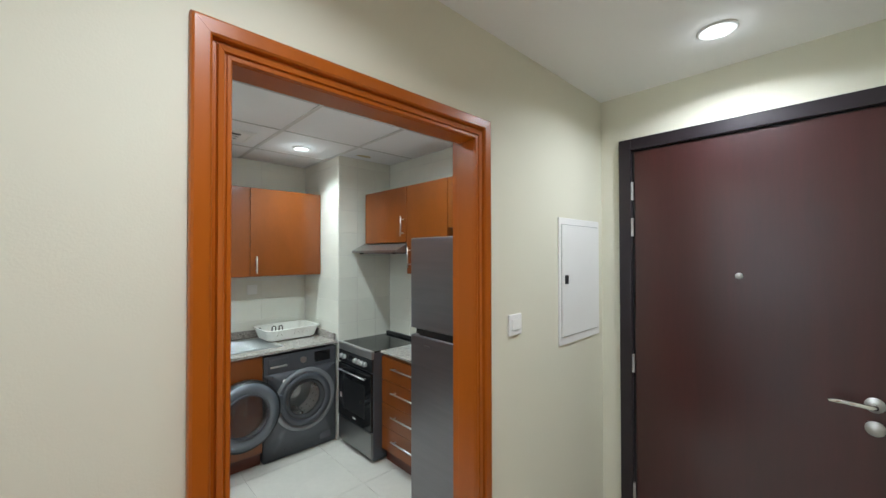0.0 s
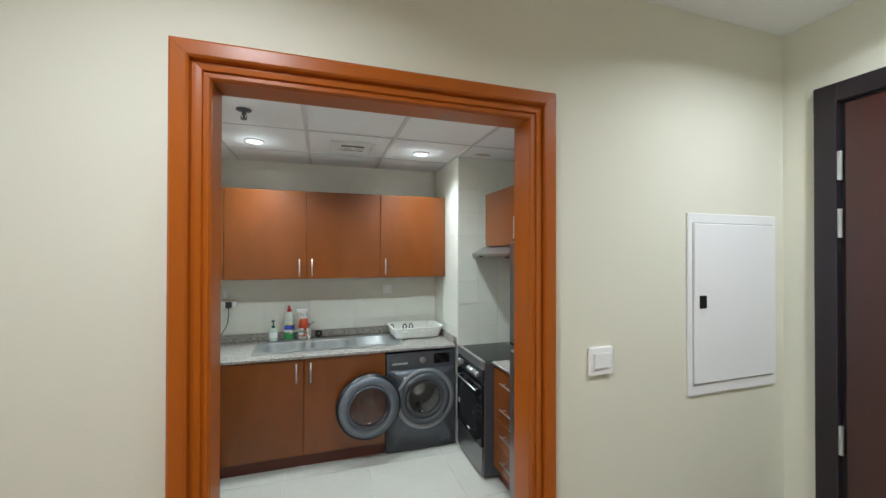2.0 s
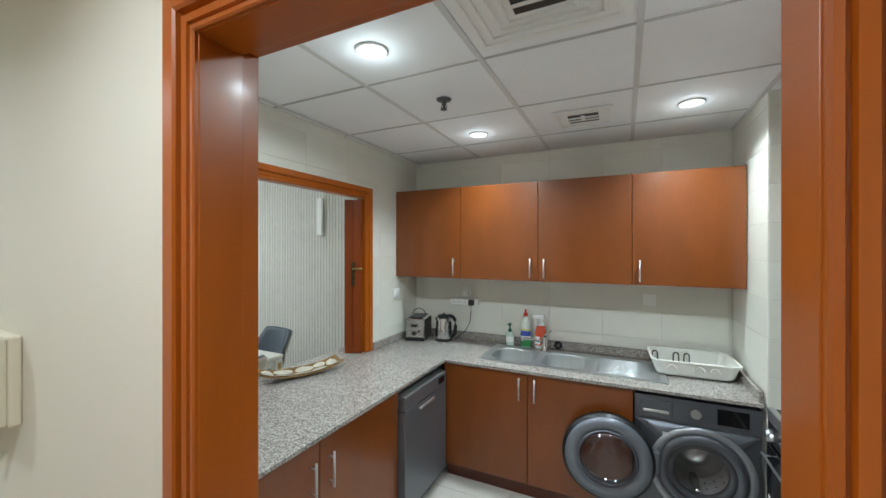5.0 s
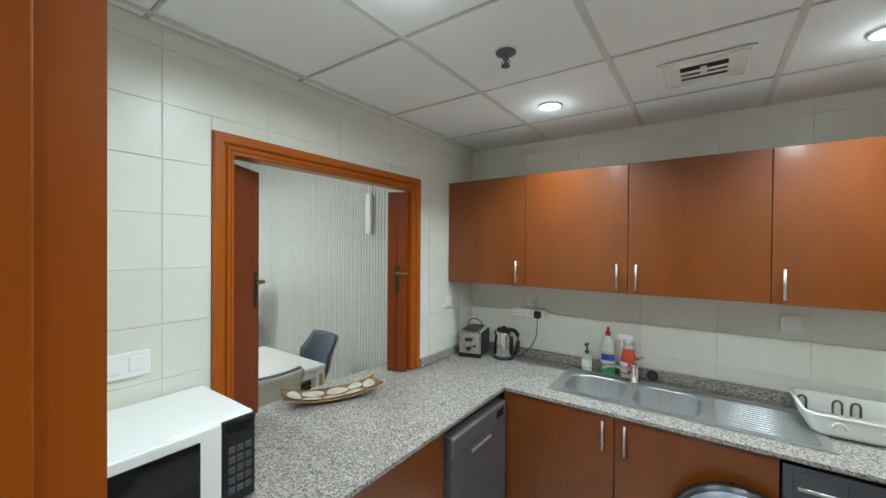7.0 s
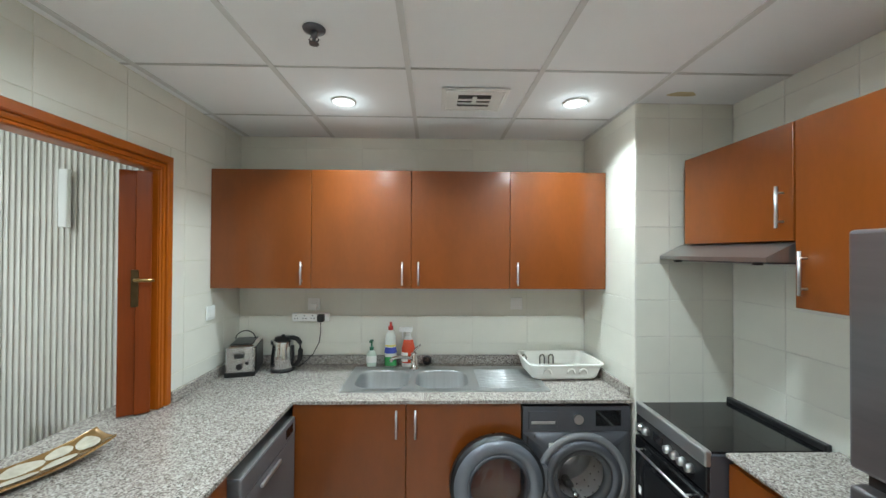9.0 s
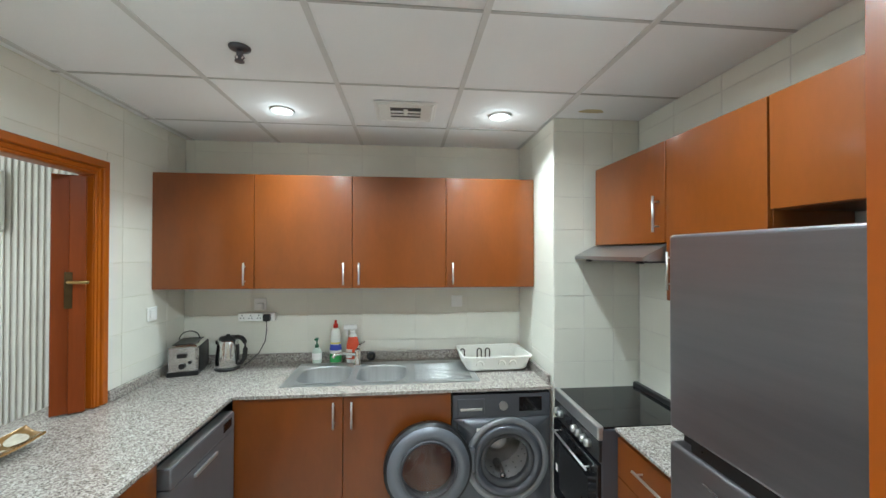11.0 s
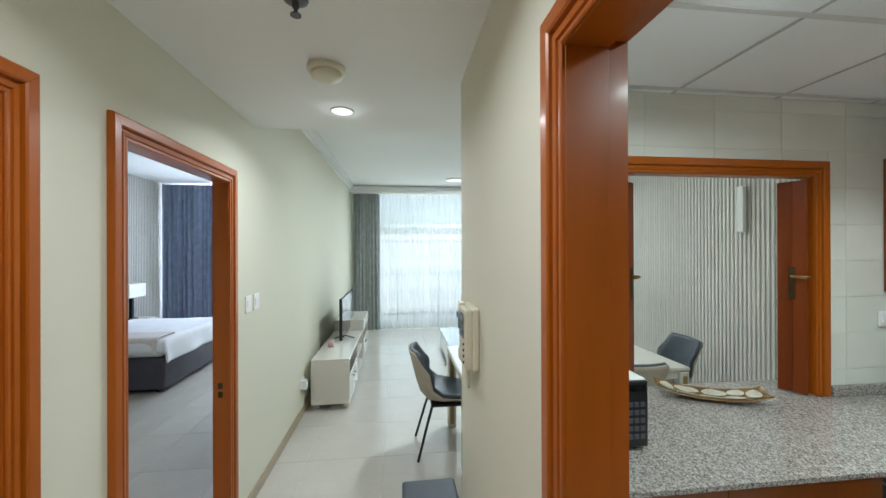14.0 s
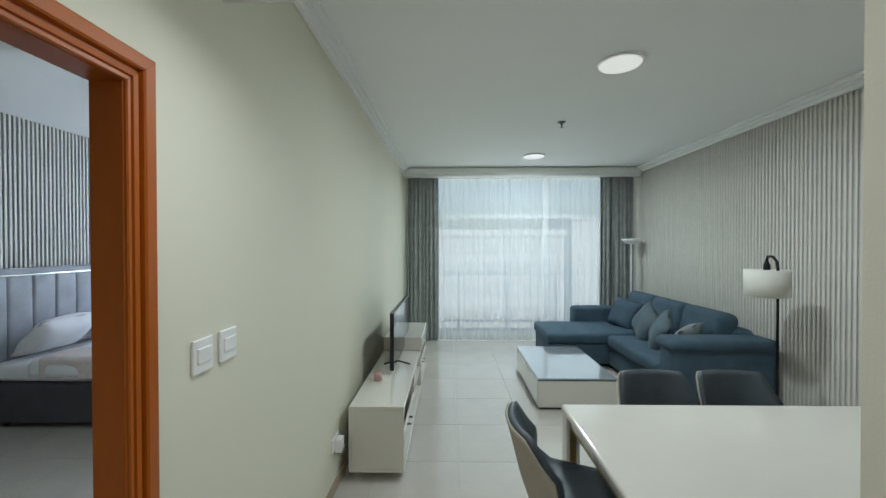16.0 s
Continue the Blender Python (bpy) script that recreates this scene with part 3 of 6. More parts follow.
M_ORANGE = mat("orange_red_plastic", (0.72, 0.085, 0.03), 0.35, var=0.06)
b3 = bottle(0.345, 3.57, "red and white trigger spray cleaner bottle", ((0.04, 0), (0.045, 0.01), (0.045, 0.13), (0.03, 0.19), (0.016, 0.215)), M_PLASTIC,
            (("collar", ((0.018, 0.215), (0.018, 0.235), (0.012, 0.24)), M_PLASTIC, 1), ("red_label", ((0.0455, 0.03), (0.0463, 0.032), (0.0463, 0.128), (0.032, 0.187), (0.03, 0.188)), M_ORANGE, 0.63)))
pbox("trigger_head", M_PLASTIC, b3, (-0.065, 0.03, -0.014, 0.014, 0.24, 0.275), 0.008, seg=2)
part("front_label", lathe(((0.0472, 0.04), (0.0476, 0.042), (0.0476, 0.1), (0.0472, 0.102)), 20), M_PLASTIC, b3, "white label", True).matrix_basis = Matrix.Translation((-0.0165, -0.0075, 0)) @ Matrix.Diagonal((0.66, 0.52, 1, 1))
pbox("trigger", M_PLASTIC, b3, (-0.045, -0.035, -0.008, 0.008, 0.19, 0.245), 0.003)

# dish rack
t = thing("dish_rack", "cream plastic dish drying rack on the drainer", "dish rack", loc=(1.345, 3.415, CT1 + 0.008), rz=2)
W2, D2 = 0.235, 0.175
M_RACK = mat("rack_plastic", (0.80, 0.79, 0.74), 0.4, var=0.02)
M_BROWNGREY = mat("prong_rubber", (0.09, 0.08, 0.065), 0.6, var=0.1)
def rrect(bm, a, b, r, z):
    o = []
    for cx, cy, a0 in ((a - r, b - r, 0), (-a + r, b - r, 90), (-a + r, -b + r, 180), (a - r, -b + r, 270)):
        for k in range(7):
            q = radians(a0 + 15 * k)
            o.append(bm.verts.new((cx + r * math.cos(q), cy + r * math.sin(q), z)))
    return o
bm = bmesh.new()
loops = [rrect(bm, W2 * f, D2 * f2, 0.05, z) for f, f2, z in ((0.86, 0.82, 0.0), (0.9, 0.87, 0.012), (0.99, 0.98, 0.088), (1.03, 1.04, 0.09), (1.03, 1.04, 0.098), (0.97, 0.955, 0.098), (0.88, 0.85, 0.016), (0.84, 0.8, 0.012))]
bm.faces.new(loops[0][::-1])
bm.faces.new(loops[-1])
for g, h in zip(loops, loops[1:]):
    for j in range(28):
        bm.faces.new((g[j], g[(j + 1) % 28], h[(j + 1) % 28], h[j]))
part("tub", bm, M_RACK, t)
for x in (-0.128, 0.021, 0.098):
    part("front_arch", tube([(x + 0.022 * math.cos(a), -0.172, 0.045 + 0.026 * math.sin(a)) for a in [math.pi * k / 8 for k in range(9)]], 0.006, 8), M_RACK, t, "", True)
for x in (-0.193, -0.065, -0.002):
    arc = [(x + 0.016 * math.cos(a), 0.125, 0.062 + 0.02 * math.sin(a)) for a in [math.pi * k / 8 for k in range(9)]]
    part("cup_prong", tube([(x + 0.016, 0.125, 0.018)] + arc + [(x - 0.016, 0.125, 0.018)], 0.005, 8), M_BROWNGREY, t, "dark loop prong", True)
for i in range(7):
    x = -0.19 + i * 0.03
    bm = bmesh.new()
    box(bm, x - 0.003, x + 0.003, -0.11, -0.02, 0.012, 0.05)
    part("divider", bm, M_RACK, t)

# toaster and kettle
M_POLISHED = mat("polished_steel", (0.62, 0.62, 0.62), 0.2, 1.0, var=0.05, scale=6)
t = thing("toaster", "polished steel two-slot toaster with black ends", "toaster", loc=(-0.735, 3.475, CT1 + 0.001), rz=14)
K = 1.08
def tb(n, m, d, bev, seg=2):
    pbox(n, m, t, tuple(v * K for v in d), bev, seg=seg)
tb("body", M_CHROME, (-0.08, 0.08, -0.12, 0.12, 0.018, 0.185), 0.024, 4)
tb("base", M_BLACK, (-0.082, 0.082, -0.125, 0.125, 0.0, 0.03), 0.006)
tb("top_cap", M_BLACK, (-0.06, 0.06, -0.1, 0.105, 0.178, 0.188), 0.004)
tb("end_panel", M_POLISHED, (-0.072, 0.072, -0.128, -0.115, 0.03, 0.178), 0.006)
for sx in (-1, 1):
    tb("side_panel", M_BLACK, (min(sx * 0.07, sx * 0.084), max(sx * 0.07, sx * 0.084), -0.1, 0.118, 0.025, 0.172), 0.008)
for x in (-0.03, 0.03):
    tb("slot", M_BLACK, (x - 0.012, x + 0.012, -0.09, 0.09, 0.186, 0.1895), 0.001)
tb("lever", M_BLACK, (-0.025, 0.025, -0.145, -0.127, 0.115, 0.14), 0.004)
disc("dial", M_BLACK, t, (0.0, -0.133 * K, 0.065 * K), (0, 1, 0), 0.018, 0.018)
disc("dial", M_BLACK, t, (0.045, -0.133 * K, 0.085 * K), (0, 1, 0), 0.01, 0.014)
part("warming_rack", tube([(0.06 * math.cos(a), 0.02, 0.21 + 0.055 * math.sin(a)) for a in [math.pi * k / 10 for k in range(11)]], 0.0035, 6), M_BLACKMETAL, t, "", True)
t = thing("kettle", "brushed steel cordless kettle with black handle and lid", "kettle", loc=(-0.492, 3.50, CT1 + 0.001), rz=-12)
part("base_plate", lathe(((0.08, 0), (0.082, 0.012), (0.076, 0.02)), 28), M_BLACK, t, "", True)
part("jug", lathe(((0.076, 0.02), (0.078, 0.03), (0.074, 0.1), (0.064, 0.19), (0.058, 0.2)), 28), M_POLISHED, t, "", True)
part("lid", lathe(((0.056, 0.2), (0.058, 0.207), (0.05, 0.222), (0.012, 0.226), (0.012, 0.235), (0.008, 0.238)), 24), M_BLACK, t, "", True)
part("handle", tube(((0.03, 0, 0.216), (0.075, 0, 0.22), (0.105, 0, 0.212), (0.124, 0, 0.19), (0.128, 0, 0.14), (0.122, 0, 0.08), (0.1, 0, 0.045), (0.075, 0, 0.04)), 0.0155, 10), M_BLACK, t, "", True)
pbox("water_window", M_BLACK, t, (0.062, 0.078, -0.012, 0.012, 0.06, 0.17), 0.005, seg=2)
pbox("spout", M_POLISHED, t, (-0.085, -0.05, -0.018, 0.018, 0.165, 0.2), 0.008, seg=2)

# sockets, switches
def plate(name, label, c, axis, out, w=0.086, h=0.086, rockers=1, cat="socket", material=None):
    t = thing(name, label, cat, loc=c, rz=0 if axis == "x" else 90)
    s = out if axis == "x" else -out
    def b(n, u0, u1, f0, f1, z0, z1, m, bev=0.002):
        pbox(n, m, t, (u0, u1, min(s * f0, s * f1), max(s * f0, s * f1), z0, z1), bev, seg=2)
    b("plate", -w / 2, w / 2, 0.0, 0.011, -h / 2, h / 2, material or M_PLASTIC, 0.004)
    for i in range(rockers):
        u = (i - (rockers - 1) / 2) * w / max(rockers, 1)
        k = 0.34 * w / rockers
        b("rocker", u - k, u + k, 0.011, 0.016, -0.022, 0.026, M_PLASTIC, 0.002)
    return t
yb = KY1 - 0.008
plate("wall_socket", "white wall socket with a plug above the worktop", (-0.334, yb, 1.288), "x", -1)
plate("wall_switch", "white switched outlet on the tiled back wall", (1.12, yb, 1.294), "x", -1, cat="switch")
plate("wall_switch", "white light switch on the tiled wall", (KX0 + 0.006, 3.298, 1.28), "y", 1, cat="switch")
plate("wall_socket", "white double socket on the tiled wall above the microwave", (KX0 + 0.006, 1.35, 1.285), "y", 1, 0.146, 0.086, 2)
t = thing("extension_socket", "white four-way extension socket with a black plug", "extension socket", loc=(-0.35, yb, 1.198))
pbox("body", M_PLASTIC, t, (-0.13, 0.13, -0.035, 0, -0.03, 0.03), 0.006, seg=2)
for i in range(3):
    for dx, dz in ((0, 0.012), (-0.01, -0.008), (0.01, -0.008)):
        pbox("pin_slot", M_BLACK, t, (-0.1 + i * 0.058 + dx - 0.003, -0.1 + i * 0.058 + dx + 0.003, -0.0362, -0.034, dz - 0.004, dz + 0.004), 0)
pbox("plug", M_BLACK, t, (0.055, 0.105, -0.075, -0.036, -0.028, 0.024), 0.009, seg=3)
pbox("adaptor_plug", M_PLASTIC, t, (-0.005, 0.045, -0.045, -0.008, 0.05, 0.1), 0.008, seg=2)
part("cable", tube(((0.08, -0.06, -0.025), (0.082, -0.065, -0.09), (0.07, -0.055, -0.17), (0.03, -0.06, -0.25), (-0.03, -0.08, -0.31), (-0.06, -0.1, -0.328)), 0.0035, 8), M_BLACK, t, "black power cable", True)

# microwave, tray, hatch doors
t = thing("microwave", "white microwave oven with black door window and control panel", "microwave")
pbox("case", M_PLASTIC, t, (-0.855, -0.483, 1.10, 1.592, CT1 + 0.012, 1.15), 0.006, seg=2)
d = pbox("door", M_PLASTIC, t, (-0.483, -0.465, 1.103, 1.485, CT1 + 0.018, 1.145), 0.004, seg=2)
pbox("window", M_BLACKGLASS, d, (-0.466, -0.4625, 1.12, 1.425, CT1 + 0.05, 1.115), 0.002)
c = pbox("control_panel", M_BLACK, t, (-0.483, -0.464, 1.489, 1.588, CT1 + 0.018, 1.145), 0.004, seg=2)
pbox("display", M_BLACKGLASS, c, (-0.4645, -0.4625, 1.50, 1.577, 1.105, 1.132), 0.001)
for i in range(5):
    for j in range(3):
        pbox("key", M_GREYMETAL, c, (-0.4645, -0.462, 1.503 + j * 0.026, 1.523 + j * 0.026, 0.915 + i * 0.032, 0.935 + i * 0.032), 0.001)
for x in (-0.83, -0.51):
    for y in (1.13, 1.57):
        disc("foot", M_BLACK, t, (x, y, CT1 + 0.007), (0, 0, 1), 0.014, 0.013, n=10)
t = thing("decorative_tray", "long curved tray with brown and mother-of-pearl mosaic", "tray", loc=(-0.918, 2.268, CT1 + 0.003), rz=-26)
bm = bmesh.new()
def tray_z(u, v):
    return 0.012 + 0.042 * abs(v) ** 2.4 + 0.014 * abs(u) ** 2
N, K = 24, 8
for top in (0, 1):
    g = [[bm.verts.new(((j / K * 2 - 1) * 0.085 * (1 - 0.12 * abs(i / N * 2 - 1) ** 2), (i / N * 2 - 1) * 0.258, tray_z(j / K * 2 - 1, i / N * 2 - 1) - (0 if top else 0.01))) for j in range(K + 1)] for i in range(N + 1)]
    for i in range(N):
        for j in range(K):
            q = (g[i][j], g[i + 1][j], g[i + 1][j + 1], g[i][j + 1])
            bm.faces.new(q[::-1] if top else q)
    edge = [g[i][0] for i in range(N + 1)] + g[N][1:] + [g[i][K] for i in range(N - 1, -1, -1)] + g[0][1:K][::-1]
    if top == 0:
        low = edge
    else:
        for a, b, c2, d2 in zip(low, low[1:] + low[:1], edge[1:] + edge[:1], edge):
            bm.faces.new((a, b, c2, d2))
part("dish", bm, M_GOLD, t, "brown lacquered dish", True)
for i, (u, v, ru, rv) in enumerate(((-0.1, -0.8, 0.78, 0.14), (0.5, -0.46, 0.46, 0.2), (-0.45, -0.4, 0.46, 0.24), (0.52, -0.02, 0.44, 0.22), (-0.42, 0.12, 0.5, 0.24), (0.45, 0.42, 0.5, 0.2), (-0.5, 0.52, 0.42, 0.16), (0.0, 0.8, 0.8, 0.13))):
    bm = bmesh.new()
    c = bm.verts.new((u * 0.075, v * 0.25, tray_z(u, v) + 0.004))
    rim_v = []
    for k in range(14):
        a = 2 * math.pi * k / 14
        uu, vv = u + ru * math.cos(a) * (0.9 + 0.1 * math.sin(3 * a + i)), v + rv * math.sin(a)
        rim_v.append(bm.verts.new((uu * 0.075, vv * 0.25, tray_z(uu, vv) + 0.0025)))
    for k in range(14):
        bm.faces.new((c, rim_v[k], rim_v[(k + 1) % 14]))
    part("inlay", bm, M_PEARL, t, "pearly inlay")
def hatch_leaf(p, q, label, hp, side, single=False):
    """A pair of folded hatch panels from p to q in plan, with lever handle near hp (0..1 along)."""
    t = thing("hatch_door", label, "folding door", "hatch doors", (*p, 0.0), math.degrees(math.atan2(q[1] - p[1], q[0] - p[0])))
    L = (Vector(q) - Vector(p)).length
    for off in (0.0,) if single else (0.0, 0.042):
        o = off * side
        pbox("panel", M_HATCH, t, (0.0, L, min(o, o + side * 0.036), max(o, o + side * 0.036), 0.872, 2.05), 0.003)
    if single:
        pbox("panel", M_HATCH, t, (0.0, 0.5 * L, min(-side * 0.001, -side * 0.012), max(-side * 0.001, -side * 0.012), 0.872, 2.05), 0.004, seg=2)
        part("lever", tube(((0.8 * L, side * 0.036, 1.52), (0.8 * L, side * 0.075, 1.52), (0.8 * L + 0.01, side * 0.08, 1.52), (0.8 * L + 0.03, side * 0.082, 1.518)), 0.008, 8), M_BRASS, t, "brass lever", True)
    y = -side * (0.014 if single else 0.004)
    pbox("handle_plate", M_DARKBRASS, t, (hp * L - 0.015, hp * L + 0.015, min(0, y), max(0, y), 1.39, 1.57), 0.002, "dark bronze lock plate")
    part("lever", tube(((hp * L, y, 1.52), (hp * L, -side * 0.04, 1.52), (hp * L - 0.015, -side * 0.048, 1.52), (hp * L - 0.075, -side * 0.05, 1.518)), 0.008, 8), M_BRASS, t, "brass lever", True)
hatch_leaf((-0.925, 1.73), (-1.055, 1.925), "dark reddish folding hatch door with brass lever, folded open", 0.86, 1)
hatch_leaf((-0.874, 2.828), (-0.976, 2.752), "reddish folding hatch door with brass lever, folded back", 0.5, -1, single=True)
pbox("living_ledge", M_GRANITE, bpy.data.objects["worktop"], (-1.125, -0.94, 1.66, 3.0, CT0 - 0.001, CT1 - 0.0005), 0.0)

# ---- kitchen: appliances ----
M_DRIP = mat("dried_drip", (0.045, 0.042, 0.045), 0.5, var=0.15, scale=40)
t = thing("washing_machine", "dark silver front-loading washing machine with its door open", "washing machine")
wx0, wx1, wy = 1.008, 1.604, 2.985
cx, cz, R = 1.335, 0.43, 0.205
bm = bmesh.new()
for d in ((wx0, wx0 + 0.02, wy + 0.02, 3.56, 0.012, 0.824), (wx1 - 0.02, wx1, wy + 0.02, 3.56, 0.012, 0.824), (wx0 + 0.02, wx1 - 0.02, wy + 0.02, 3.56, 0.804, 0.824), (wx0 + 0.02, wx1 - 0.02, wy + 0.02, 3.56, 0.012, 0.03), (wx0 + 0.02, wx1 - 0.02, 3.54, 3.56, 0.03, 0.804)):
    box(bm, *d)
part("body", bm, M_GREYMETAL, t)
bm = bmesh.new()
n = 48
outer, inner = [], []
for j in range(n):
    a = 2 * math.pi * j / n
    c, s = math.cos(a), math.sin(a)
    k = min(1 / max(abs(c), 1e-6), 1 / max(abs(s), 1e-6))
    ox, oz = max(wx0, min(wx1, cx + c * k * 0.33)), max(0.012, min(0.68, cz + s * k * 0.42))
    outer.append(bm.verts.new((ox, wy, oz)))
    inner.append(bm.verts.new((cx + c * R, wy - 0.008, cz + s * R)))
for j in range(n):
    bm.faces.new((outer[j], inner[j], inner[(j + 1) % n], outer[(j + 1) % n]))
q = [bm.verts.new((v.co.x, wy + 0.02, v.co.z)) for v in outer]
for j in range(n):
    bm.faces.new((outer[j], outer[(j + 1) % n], q[(j + 1) % n], q[j]))
part("front_panel", bm, M_GREYMETAL, t, "", True)
pbox("control_panel", M_GREYMETAL, t, (wx0, wx1, wy - 0.004, wy + 0.019, 0.684, 0.824), 0.004, seg=2)
pbox("drawer", M_GREYMETAL, t, (wx0 + 0.03, wx0 + 0.19, wy - 0.012, wy - 0.002, 0.70, 0.80), 0.005, seg=2)
pbox("drawer_grip", M_STEEL, t, (wx0 + 0.045, wx0 + 0.175, wy - 0.016, wy - 0.01, 0.73, 0.745), 0.002)
disc("dial", M_STEEL, t, (1.31, wy - 0.014, 0.757), (0, 1, 0), 0.026, 0.022, 0.022)
pbox("display", M_BLACKGLASS, t, (1.41, 1.55, wy - 0.0065, wy - 0.003, 0.715, 0.80), 0.001)
bm = bmesh.new(); ring(bm, (cx, wy - 0.012, cz), (0, 1, 0), 0.165, R + 0.006, 0.03, 48)
part("door_ring", bm, M_GREYMETAL, t, "", True)
bm = bmesh.new(); ring(bm, (cx, wy - 0.008, cz), (0, 1, 0), R + 0.007, 0.252, 0.016, 56)
part("bezel", bm, mat("bezel_silver", (0.30, 0.31, 0.33), 0.35, 0.4, var=0.03), t, "silver grey porthole bezel", True)
bm = bmesh.new(); ring(bm, (cx, wy + 0.01, cz), (0, 1, 0), 0.135, 0.17, 0.05, 48)
part("gasket", bm, mat("gasket_rubber", (0.06, 0.06, 0.065), 0.6), t, "dark grey rubber gasket", True)
bm = bmesh.new()
cyl(bm, (cx, wy + 0.005, cz), (cx, wy + 0.26, cz), 0.165, 0.165, 40, caps=False)
cyl(bm, (cx, wy + 0.26, cz), (cx, wy + 0.27, cz), 0.165, 0.165, 40)
cyl(bm, (cx, wy + 0.225, cz), (cx, wy + 0.26, cz), 0.05, 0.095, 32)
drum = part("drum", bm, mat("drum_steel", (0.80, 0.80, 0.80), 0.34, 0.85, var=0.05, scale=20), t, "perforated steel drum", True)
for j in range(3):
    a = 2 * math.pi * j / 3 + 0.5
    bm = bmesh.new()
    cyl(bm, (cx + 0.15 * math.cos(a), wy + 0.06, cz + 0.15 * math.sin(a)), (cx + 0.15 * math.cos(a), wy + 0.25, cz + 0.15 * math.sin(a)), 0.025, n=10)
    part("paddle", bm, M_CHROME, drum, "", True)
for j in range(60):
    a, y = 2 * math.pi * (j % 20) / 20, wy + 0.08 + 0.06 * (j // 20)
    disc("perforation", M_BLACK, drum, (cx + 0.1635 * math.cos(a), y, cz + 0.1635 * math.sin(a)), (math.cos(a), 0, math.sin(a)), 0.0045, 0.002, n=6)
pbox("filter_flap", M_GREYMETAL, t, (1.46, 1.56, wy - 0.003, wy + 0.005, 0.05, 0.13), 0.004, seg=2)
pbox("hinge", M_GREYMETAL, t, (1.10, 1.135, wy - 0.06, wy - 0.01, 0.39, 0.52), 0.008, seg=2)
pbox("sticker", M_PLASTIC, t, (1.15, 1.19, wy - 0.0105, wy - 0.008, 0.60, 0.625), 0)
for x in (wx0 + 0.05, wx1 - 0.05):
    for y in (wy + 0.08, 3.5):
        disc("foot", M_BLACK, t, (x, y, 0.007), (0, 0, 1), 0.02, 0.014, n=10)
for x, w, z0, z1 in ((1.035, 0.011, 0.30, 0.66), (1.075, 0.007, 0.42, 0.67), (1.115, 0.009, 0.10, 0.24), (1.165, 0.013, 0.06, 0.17), (1.225, 0.010, 0.05, 0.155)):
    bm = bmesh.new()
    v = [bm.verts.new((x + dx, wy - 0.0022, z)) for dx, z in ((-w / 2, z1), (w / 2, z1), (w * 0.35, z0 + 0.02), (0, z0), (-w * 0.35, z0 + 0.02))]
    bm.faces.new(v)
    part("drip_stain", bm, M_DRIP, t, "dark dried drip mark")
dc = Vector((0.862, 2.905, 0.442))
da = Vector((0.08, -1, 0)).normalized()
bm = bmesh.new(); ring(bm, dc, da, 0.155, 0.236, 0.03, 56)
door = part("door", bm, mat("door_rim_plastic", (0.17, 0.185, 0.215), 0.32, 0.35, var=0.03), t, "blue-grey round door standing open", True)
bm = bmesh.new(); ring(bm, dc, da, 0.150, 0.166, 0.038, 56)
part("inner_trim", bm, M_GREYMETAL, door, "grey trim round the glass", True)
bm = bmesh.new(); ring(bm, dc - da * 0.022, da, 0.155, 0.253, 0.05, 56)
part("outer_rim", bm, M_BLACK, door, "black glossy outer rim", True)
g = lathe(((0.16, 0.0), (0.155, 0.03), (0.135, 0.055), (0.09, 0.07), (0.04, 0.075), (0.005, 0.076)), 40)
g.transform(Matrix.Translation(dc - da * 0.004) @ da.to_track_quat("Z", "Y").to_matrix().to_4x4())
part("glass_bowl", g, M_CLEAR, door, "clear domed glass", True)
pbox("latch", M_BLACK, door, (0.662, 0.68, 2.885, 2.9, 0.43, 0.48), 0.003)

t = thing("cooker", "black and steel electric cooker with glass hob", "cooker")
kx, ky0, ky1 = 1.612, 2.425, 2.945
pbox("body", M_GREYMETAL, t, (kx + 0.02, KX1 - 0.03, ky0, ky1, 0.02, 0.85), 0.003)
hob = pbox("hob", M_BLACKGLASS, t, (kx + 0.03, KX1 - 0.06, ky0 + 0.008, ky1 - 0.008, 0.85, 0.86), 0.002)
pbox("hob_rim", M_STEEL, t, (kx, kx + 0.03, ky0, ky1, 0.80, 0.866), 0.008, "brushed steel front edge", seg=2)
pbox("back_rim", M_BLACK, t, (KX1 - 0.06, KX1 - 0.03, ky0, ky1, 0.85, 0.885), 0.004)
pbox("knob_panel", M_BLACK, t, (kx + 0.004, kx + 0.022, ky0, ky1, 0.70, 0.80), 0.003)
for y in (2.885, 2.835, 2.66, 2.61, 2.56, 2.51):
    bm = bmesh.new()
    cyl(bm, (kx + 0.004, y, 0.752), (kx - 0.022, y, 0.752), 0.02, 0.017, 16)
    part("knob", bm, M_STEEL, t, "steel control knob", True)
pbox("clock", M_BLACKGLASS, t, (kx + 0.001, kx + 0.005, 2.71, 2.79, 0.73, 0.775), 0.001)
d = pbox("oven_door", M_BLACKGLASS, t, (kx - 0.004, kx + 0.02, ky0 + 0.004, ky1 - 0.004, 0.24, 0.69), 0.004, seg=2)
bar_handle(d, (kx - 0.004, ky0 + 0.05, 0.645), (kx - 0.004, ky1 - 0.05, 0.645), (-1, 0, 0))
pbox("window", M_BLACK, d, (kx - 0.0055, kx - 0.003, ky0 + 0.09, ky1 - 0.09, 0.32, 0.58), 0.001)
pbox("badge", M_PLASTIC, d, (kx - 0.0056, kx - 0.003, 2.655, 2.7, 0.275, 0.288), 0)
pbox("sticker", M_PLASTIC, d, (kx - 0.0056, kx - 0.003, 2.88, 2.905, 0.40, 0.44), 0)
